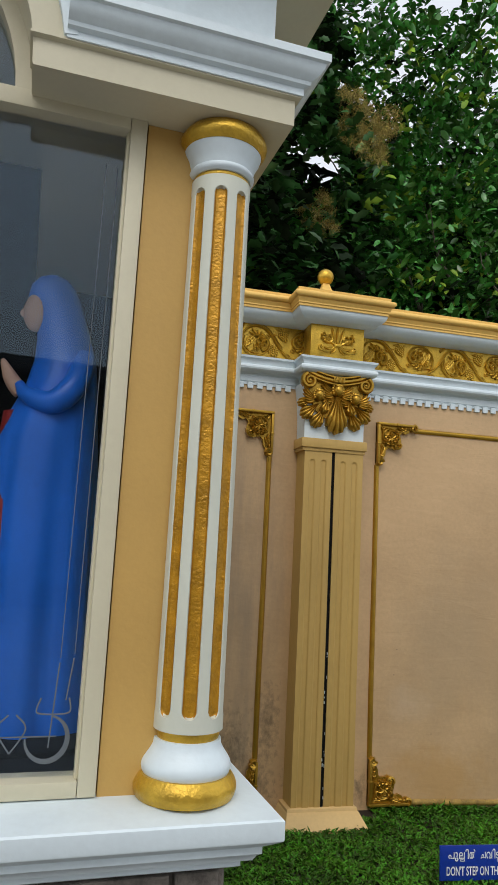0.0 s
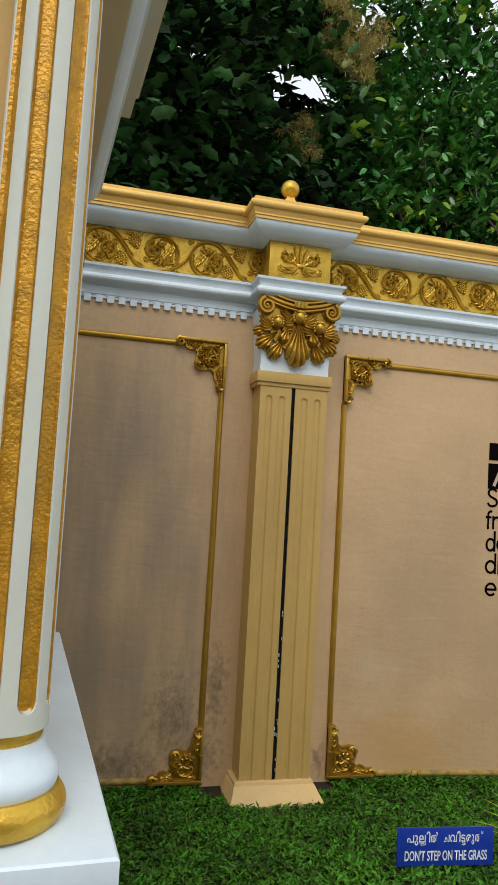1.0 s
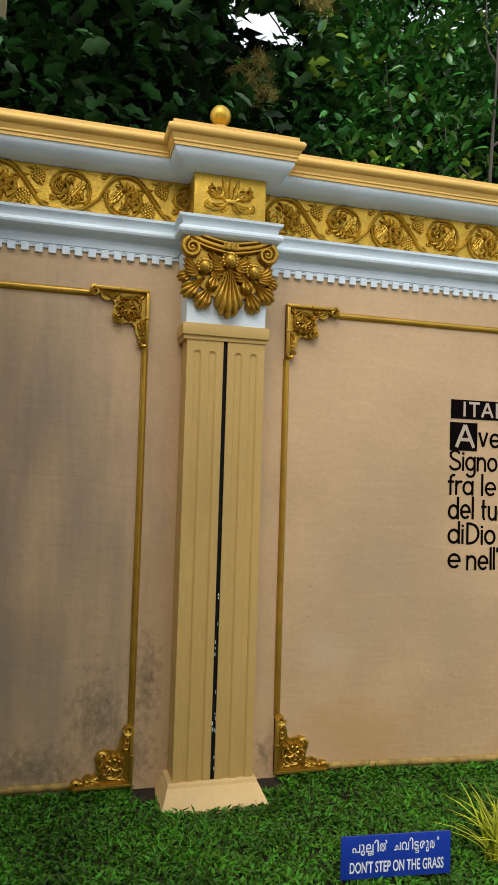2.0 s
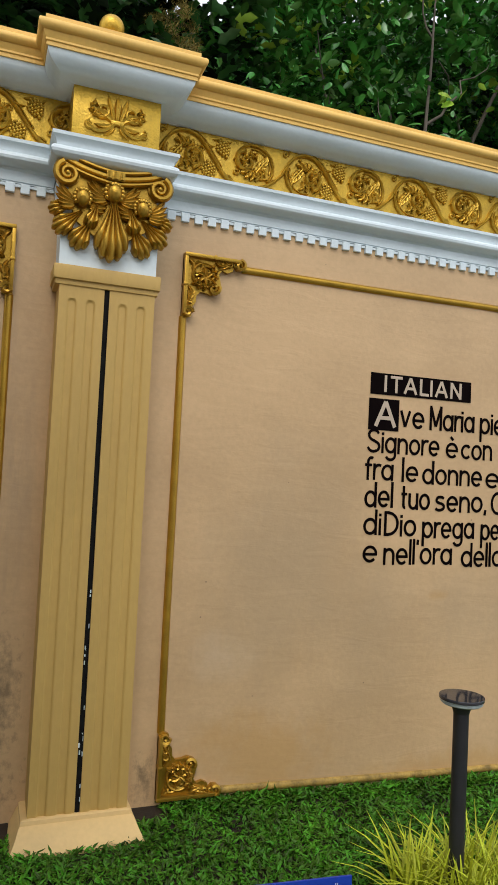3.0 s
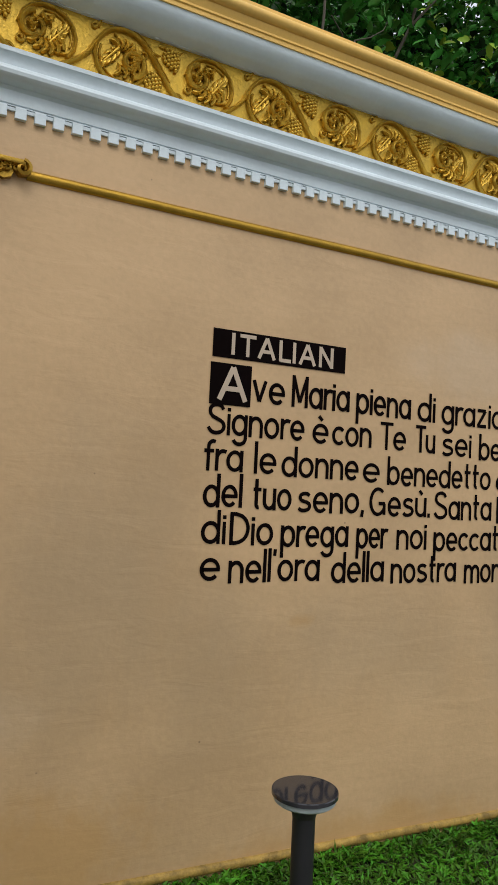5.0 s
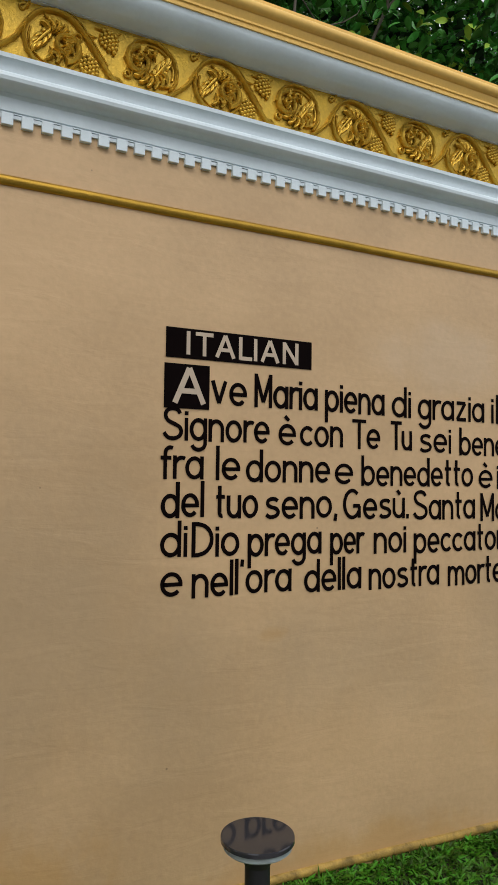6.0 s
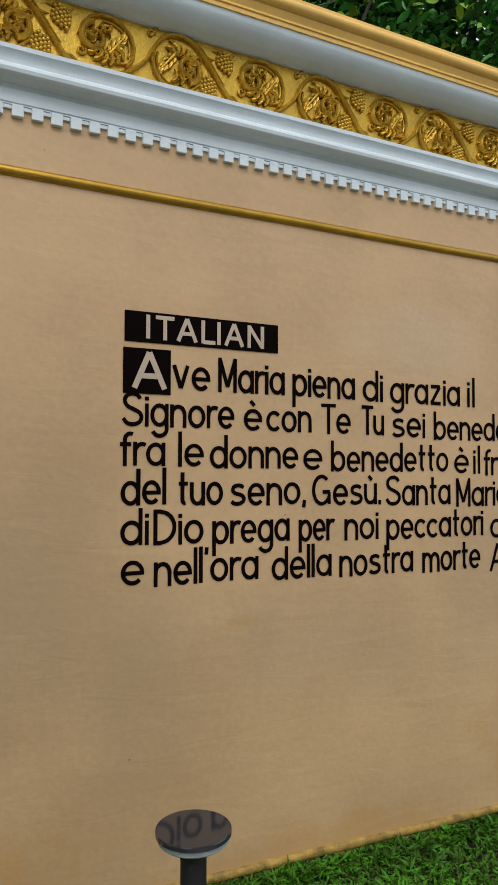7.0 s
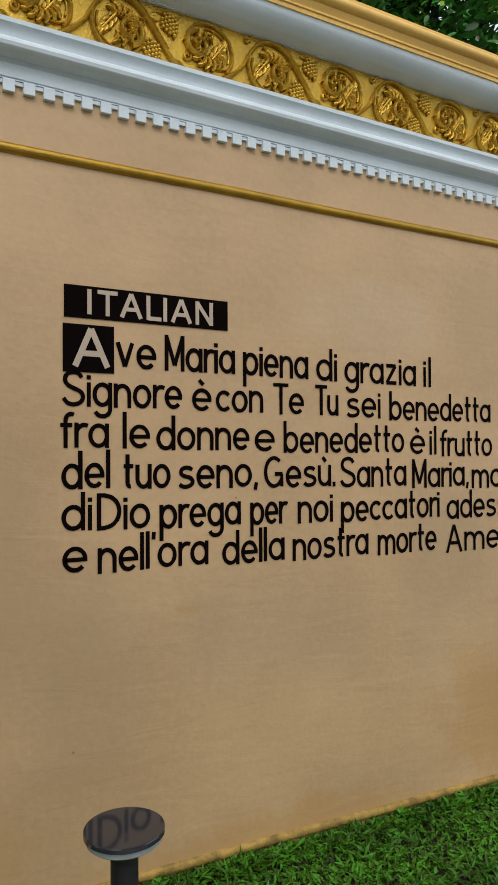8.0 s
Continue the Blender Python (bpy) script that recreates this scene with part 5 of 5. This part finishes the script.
# ---- lawn sign ----
sign = thing("lawn_sign", (2.045, 3.205, -0.009), -5, "small blue enamel lawn sign with white lettering", "sign")
part("board", boxed(-0.213, 0.213, -0.004, 0.004, 0.022, 0.175, bevel=0.001), BLUE, sign)
for s in (-1, 1):
    part("stake", boxed(s * 0.15 - 0.006, s * 0.15 + 0.006, 0.004, 0.012, -0.08, 0.15), CHARCOAL, sign)
word("letter", "DON'T STEP ON THE GRASS", -0.180, 0.185, 0.045, 0.040, SIGNWHITE, sign, -0.0055, 0.02)
for glyph, x0, x1, z, h in (("\u0d2a", -0.172, -0.141, 0.118, 0.036), ("\u0d41", -0.139, -0.122, 0.118, 0.036), ("\u0d32", -0.119, -0.090, 0.118, 0.036), ("\u0d32", -0.112, -0.090, 0.106, 0.020),
                            ("\u0d3f", -0.087, -0.070, 0.118, 0.036), ("\u0d7d", -0.067, -0.036, 0.118, 0.036), ("\u0d1a", -0.010, 0.015, 0.118, 0.036), ("\u0d35", 0.018, 0.048, 0.118, 0.036),
                            ("\u0d3f", 0.049, 0.064, 0.118, 0.036), ("\u0d1f", 0.067, 0.086, 0.118, 0.036), ("\u0d1f", 0.071, 0.088, 0.104, 0.020), ("\u0d30", 0.090, 0.113, 0.118, 0.036),
                            ("\u0d41", 0.114, 0.126, 0.118, 0.036), ("\u0d24", 0.129, 0.155, 0.118, 0.036), ("\u0d4d", 0.157, 0.166, 0.118, 0.036)):
    word("letter", glyph, x0, x1, z, h, SIGNWHITE, sign, -0.0055, 0.02)


# ---- leaves and blades, many at once ----
def leaf_mesh(name, pos, direc, length, width, mats, index=None, droop=0.2, fold=0.15, full=False, lobes=0.0):
    """Folded leaves of four triangles each from arrays: base, direction, length, width."""
    n = len(pos)
    d = direc / np.linalg.norm(direc, axis=1, keepdims=True)
    up = np.random.normal(size=(n, 3)) * 0.5 + np.array([0, 0, 1.0])
    s = np.cross(d, up)
    s /= np.linalg.norm(s, axis=1, keepdims=True) + 1e-9
    u = np.cross(s, d)
    L, W = length[:, None], width[:, None]
    base = pos
    mid = pos + d * L * 0.55 - u * W * fold
    l = pos + d * L * 0.5 + s * W * 0.5 + u * W * fold
    r = pos + d * L * 0.5 - s * W * 0.5 + u * W * fold
    tip = pos + d * L - u * L * droop
    v = np.stack([base, l, mid, r, tip], 1).reshape(-1, 3)
    f = np.array([[0, 2, 1], [0, 3, 2], [1, 2, 4], [2, 3, 4]])
    faces = (np.arange(n)[:, None, None] * 5 + f[None]).reshape(-1, 3)
    per = 4
    if full:        # a smooth outline: cross rows between base and tip, wavy where the leaf is lobed
        cols = [base]
        widths = ((0.14, 0.24), (0.34, 0.42), (0.56, 0.50), (0.76, 0.46), (0.91, 0.27))
        for i, (f0, w0) in enumerate(widths):
            c = pos + d * L * f0 - u * L * droop * f0 * f0
            w = w0 * (1 + (lobes if i % 2 else -lobes))
            cols += [c + s * W * w + u * W * fold * w0 * 2, c, c - s * W * w + u * W * fold * w0 * 2]
        cols.append(tip)
        k, tris = len(cols), [[0, 2, 1], [0, 3, 2]]
        for i in range(len(widths) - 1):
            q = 1 + 3 * i
            tris += [[q, q + 1, q + 4], [q, q + 4, q + 3], [q + 1, q + 2, q + 5], [q + 1, q + 5, q + 4]]
        q = k - 4
        tris += [[q, q + 1, k - 1], [q + 1, q + 2, k - 1]]
        per = len(tris)
        v = np.stack(cols, 1).reshape(-1, 3)
        faces = (np.arange(n)[:, None, None] * k + np.array(tris)[None]).reshape(-1, 3)
    me = bpy.data.meshes.new(name)
    me.from_pydata(v.tolist(), [], faces.tolist())
    for m in mats:
        me.materials.append(m)
    if index is not None:
        me.polygons.foreach_set("material_index", np.repeat(index, per).astype(np.int32))
    me.update()
    if full:
        me.shade_smooth()
    return me


rng = np.random.default_rng(5)


def lawn(x0, x1, y0, y1, density, tall=1.0):
    n = int((x1 - x0) * (y1 - y0) * density)
    x, y = rng.uniform(x0, x1, n), rng.uniform(y0, y1, n)
    keep = ~((x < 0.50) & (y < 3.15)) & ~((np.abs(x - PX) < 0.235) & (y > WY - PD - 0.085)) & ~((np.abs(x - PX) < 0.36) & (y > 3.99 + 0.02 * np.sin(x * 40)))
    x, y = x[keep], y[keep]
    z = -0.033 * np.clip(x - 2, 0, 4) - 0.004 + np.interp(y, [3.80, 3.98, 4.09], [0, 0.012, 0.030])
    clump = np.sin(x * 9 + np.sin(y * 7) * 2) * np.sin(y * 11 + x * 3) * 0.2 + 0.8
    a = rng.uniform(0, 2 * np.pi, len(x))
    lean = rng.uniform(0.6, 2.6, len(x))
    d = np.stack([np.cos(a) * lean, np.sin(a) * lean, np.ones(len(x))], 1)
    ln = rng.uniform(0.030, 0.058, len(x)) * clump * tall
    return np.stack([x, y, z], 1), d, ln, rng.uniform(0.008, 0.015, len(x))


pa = [lawn(1.95, 5.8, 4.02, 4.085, 9000, 1.5), lawn(0.3, 1.1, 4.03, 4.085, 7000, 1.3), lawn(0.3, 5.8, 2.55, 4.10, 9500), lawn(0.3, 5.8, 1.4, 2.55, 2500), lawn(-1.0, 0.45, 3.1, 4.1, 3000), lawn(5.8, 9.0, 2.0, 4.1, 1500)]
P, D, Ln, Wd = [np.concatenate([q[k] for q in pa]) for k in range(4)]
tagged(new("lawn", leaf_mesh("lawn", P, D, Ln, Wd, [GRASS], None, 0.25, 0.1)), "dense dark green broad-bladed lawn", "grass", kind="stuff")


def tuft(x, y, n, size, seed):
    g = np.random.default_rng(seed)
    a = g.uniform(0, 2 * np.pi, n)
    lean = g.uniform(0.35, 1.9, n)
    verts, faces = [], []
    for k in range(n):
        ln, w = size * g.uniform(0.65, 1.1), g.uniform(0.008, 0.014)
        ox, oy = g.normal(0, 0.035, 2)
        dx, dy = math.cos(a[k]), math.sin(a[k])
        base = len(verts)
        for i in range(5):
            f = i / 4
            h = ln * (f - 0.32 * lean[k] * f * f)
            r = ln * lean[k] * 0.55 * (f ** 1.4)
            ww = w * (1 - f ** 2.2) * 0.5 + 0.0004
            c = (ox + dx * r, oy + dy * r, h)
            verts += [(c[0] - dy * ww, c[1] + dx * ww, c[2]), (c[0], c[1], c[2] - ww * 0.4), (c[0] + dy * ww, c[1] - dx * ww, c[2])]
        for i in range(4):
            q = base + i * 3
            faces += [(q, q + 1, q + 4, q + 3), (q + 1, q + 2, q + 5, q + 4)]
    me = bpy.data.meshes.new("grass_tuft")
    me.from_pydata(verts, [], faces)
    me.materials.append(LIME)
    o = new("grass_tuft", me)
    o.location = (x, y, ground_z(x) - 0.01)
    return tagged(o, "bright lime-yellow ornamental grass tuft growing in the lawn", "plant", "lime grass tufts")


for k, (x, y, n, sz) in enumerate(((2.555, 3.27, 110, 0.25), (2.66, 3.12, 110, 0.27), (2.77, 3.28, 110, 0.27), (2.78, 3.04, 110, 0.26), (2.91, 3.16, 110, 0.27), (2.66, 2.98, 100, 0.24), (3.00, 3.02, 100, 0.25), (3.86, 3.42, 40, 0.13))):
    tuft(x, y, n, sz * (1.25 if sz > 0.2 else 1.0), 11 + k)


# ---- trees beyond the wall ----
def limb(bm, a, b, r0, r1, wob=0.12, n=7):
    a, b = Vector(a), Vector(b)
    pts = []
    for k in range(n + 1):
        f = k / n
        p = a.lerp(b, f)
        if 0 < k < n:
            p += Vector([random.uniform(-wob, wob) for _ in range(3)])
        pts.append(p)
    tube(bm, pts, [r0 + (r1 - r0) * k / n for k in range(n + 1)], 8)
    return pts


def tree(name, base, height, limbs, spread, mats, leaf, width, clumps, per, shape, label, seed, mat_odds, lobes=0.0, lift=(-0.5, 0.7)):
    """Trunk and limbs with clumps of leaves; shape(x, y, z) says where the crown may be."""
    random.seed(seed)
    g = np.random.default_rng(seed)
    e = thing(name, base, 0, label, "tree")
    bm = bmesh.new()
    limb(bm, (0, 0, -0.2), (0.1, 0, height * 0.75), 0.16, 0.012)
    part("trunk", bm, BARK, e)
    for k in range(limbs):
        a = 2 * math.pi * k / limbs + random.uniform(-0.3, 0.3)
        z0 = height * random.uniform(0.2, 0.5)
        bm = bmesh.new()
        tip = (math.cos(a) * spread * random.uniform(0.5, 0.95), math.sin(a) * spread * random.uniform(0.4, 0.8), z0 + height * random.uniform(0.2, 0.5))
        pts = limb(bm, (0.05, 0, z0), tip, 0.045, 0.004)
        for j in (3, 5):
            limb(bm, pts[j], pts[j] + Vector((random.uniform(-1, 1), random.uniform(-1, 0.5), random.uniform(0.2, 1.0))), 0.018, 0.006, 0.06, 5)
        part("limb", bm, BARK, e)
    pos, dirs, ln, wd, idx = [], [], [], [], []
    made = 0
    while made < clumps:
        c = np.array([g.uniform(-spread, spread), g.uniform(-spread * 0.85, spread * 0.8), g.uniform(0.3, height * 1.1)])
        if not shape(*(c + np.array(base))):
            continue
        made += 1
        a0 = g.uniform(0, 6.28)
        k = g.choice(len(mats), p=mat_odds)
        for j in range(per):
            a = a0 + j * 2.4
            el = g.uniform(*lift)
            d = np.array([math.cos(a), math.sin(a) - 0.15, el])
            pos.append(c + g.normal(0, leaf * 0.5, 3))
            dirs.append(d)
            s = leaf * g.uniform(0.65, 1.15)
            ln.append(s)
            wd.append(s * width * g.uniform(0.8, 1.15))
            idx.append(k if g.uniform() < 0.85 else 0)
    me = leaf_mesh("crown", np.array(pos), np.array(dirs), np.array(ln), np.array(wd), mats, np.array(idx), 0.2, 0.14, True, lobes)
    o = new("crown", me)
    o.parent = e
    return e


def opening(x, y, z):
    """The gap between the two crowns."""
    return ((x - 2.50 - 0.29 * (y - 7.6)) / (0.47 + 0.06 * (y - 7.6))) ** 2 + ((z - 6.03 - 0.63 * (y - 7.6)) / (0.35 + 0.05 * (y - 7.6))) ** 2 < 1


def crown_a(x, y, z):
    gap = opening(x, y, z) or (y < 7.5 and ((x - 2.53 - 0.29 * (y - 7.46)) / 0.30) ** 2 + ((z - 5.45 - 0.53 * (y - 7.46)) / 0.27) ** 2 < 1)
    return z > 2.6 and not gap and noise.noise(Vector((x * 1.3, y * 1.3, z * 1.3))) > -0.08 and ((x + 0.2) / 3.6) ** 2 + ((y - 7.6) / 1.6) ** 2 + ((z - 5.4) / 4.2) ** 2 < 1


def crown_b(x, y, z):
    n = noise.noise(Vector((x * 0.8, y * 0.8, z * 0.8)))
    top = 8.7 + 0.5 * math.sin(x * 1.7)
    thin = 1.0 if z < top - 1.6 else 0.6
    return z > 2.4 and x > 2.2 and y > 7.1 and z < top + 1.5 and n > -0.24 and not opening(x, y, z) and (noise.noise(Vector((x * 3, y * 3, z * 3))) < thin * 0.5)


# a share of near-black leaves paints shaded gaps into each crown
tree("broad_leaved_tree", (-0.2, 9.4, 0), 8.0, 7, 4.2, [LEAF_A, LEAF_SHADE, LEAF_Y], 0.21, 0.44, 4600, 7, crown_a, "tall dark broad-leaved tree behind the wall", 21, [0.66, 0.32, 0.02], 0.26)
right_tree = tree("glossy_leaved_tree", (5.6, 9.0, 0), 8.4, 9, 4.6, [LEAF_B, LEAF_SHADE, LEAF_Y], 0.14, 0.50, 11500, 8, crown_b, "glossy green leafy tree behind the wall", 22, [0.85, 0.05, 0.10], 0.0, (-0.1, 1.5))
tree("glossy_leaved_tree", (11.5, 9.0, 0), 8.0, 7, 4.2, [LEAF_B, LEAF_SHADE, LEAF_Y], 0.16, 0.5, 3000, 8, lambda x, y, z: z > 2.4 and z < 6.9 + 0.6 * math.sin(x * 2), "leafy green tree behind the wall", 23, [0.75, 0.2, 0.05])

random.seed(9)
for a, b, r0, r1 in (((-0.8, -1.75, 2.6), (-0.40, -1.8, 6.9), 0.055, 0.025), ((-0.62, -1.78, 4.3), (-1.25, -1.8, 5.3), 0.028, 0.010), ((-0.55, -1.8, 5.0), (0.25, -1.8, 5.9), 0.028, 0.010),
                     ((-0.48, -1.8, 5.9), (-0.9, -1.8, 7.0), 0.020, 0.008), ((-0.70, -1.78, 3.6), (-0.05, -1.8, 4.4), 0.024, 0.008)):
    bm = bmesh.new()
    limb(bm, a, b, r0 * 0.6, r1 * 0.2, 0.06)
    part("limb", bm, BARK, right_tree, "pale bare branch")

# dry flower sprays in the broad-leaved tree
for k, (x, y, z) in enumerate(((2.60, 6.6, 6.20), (2.92, 6.65, 6.12), (2.85, 6.6, 5.85), (2.46, 7.22, 5.33))):
    g = np.random.default_rng(70 + k)
    n = 2600
    heart = g.normal(0, 1, (14, 3)) * np.array([0.12, 0.09, 0.15])
    p = heart[g.integers(0, 14, n)] + g.normal(0, 0.035, (n, 3))
    me = leaf_mesh("flower_spray", p, g.normal(size=(n, 3)), g.uniform(0.03, 0.08, n), g.uniform(0.0025, 0.005, n), [BLOSSOM])
    o = new("flower_spray", me)
    o.location = (x, y, z)
    tagged(o, "dry brown flower spray in the tree", "flowers", "flower sprays", "stuff")

# woods farther back as a dark backdrop, deep shade painted into the leaf colour
n = 40000
x, y = rng.uniform(-9, 20, n), rng.uniform(11.5, 14.0, n)
z = rng.uniform(0.0, 1, n) ** 0.8 * (9.5 + 0.5 * np.sin(x * 0.9) + 0.4 * np.sin(x * 2.7))
open_sky = ((x - 4.2) / 1.0) ** 2 + ((z - 9.5) / 1.0) ** 2 < 1
z = np.where(open_sky, z * 0.5, z)
a = rng.uniform(0, 6.28, n)
tagged(new("far_woods", leaf_mesh("far_woods", np.stack([x, y, z], 1), np.stack([np.cos(a), np.sin(a), rng.uniform(-0.6, 0.5, n)], 1), rng.uniform(0.3, 0.6, n), rng.uniform(0.2, 0.35, n), [LEAF_SHADE])),
       "dense woods farther behind the wall, shade painted into near-black leaves", "woods", kind="stuff")
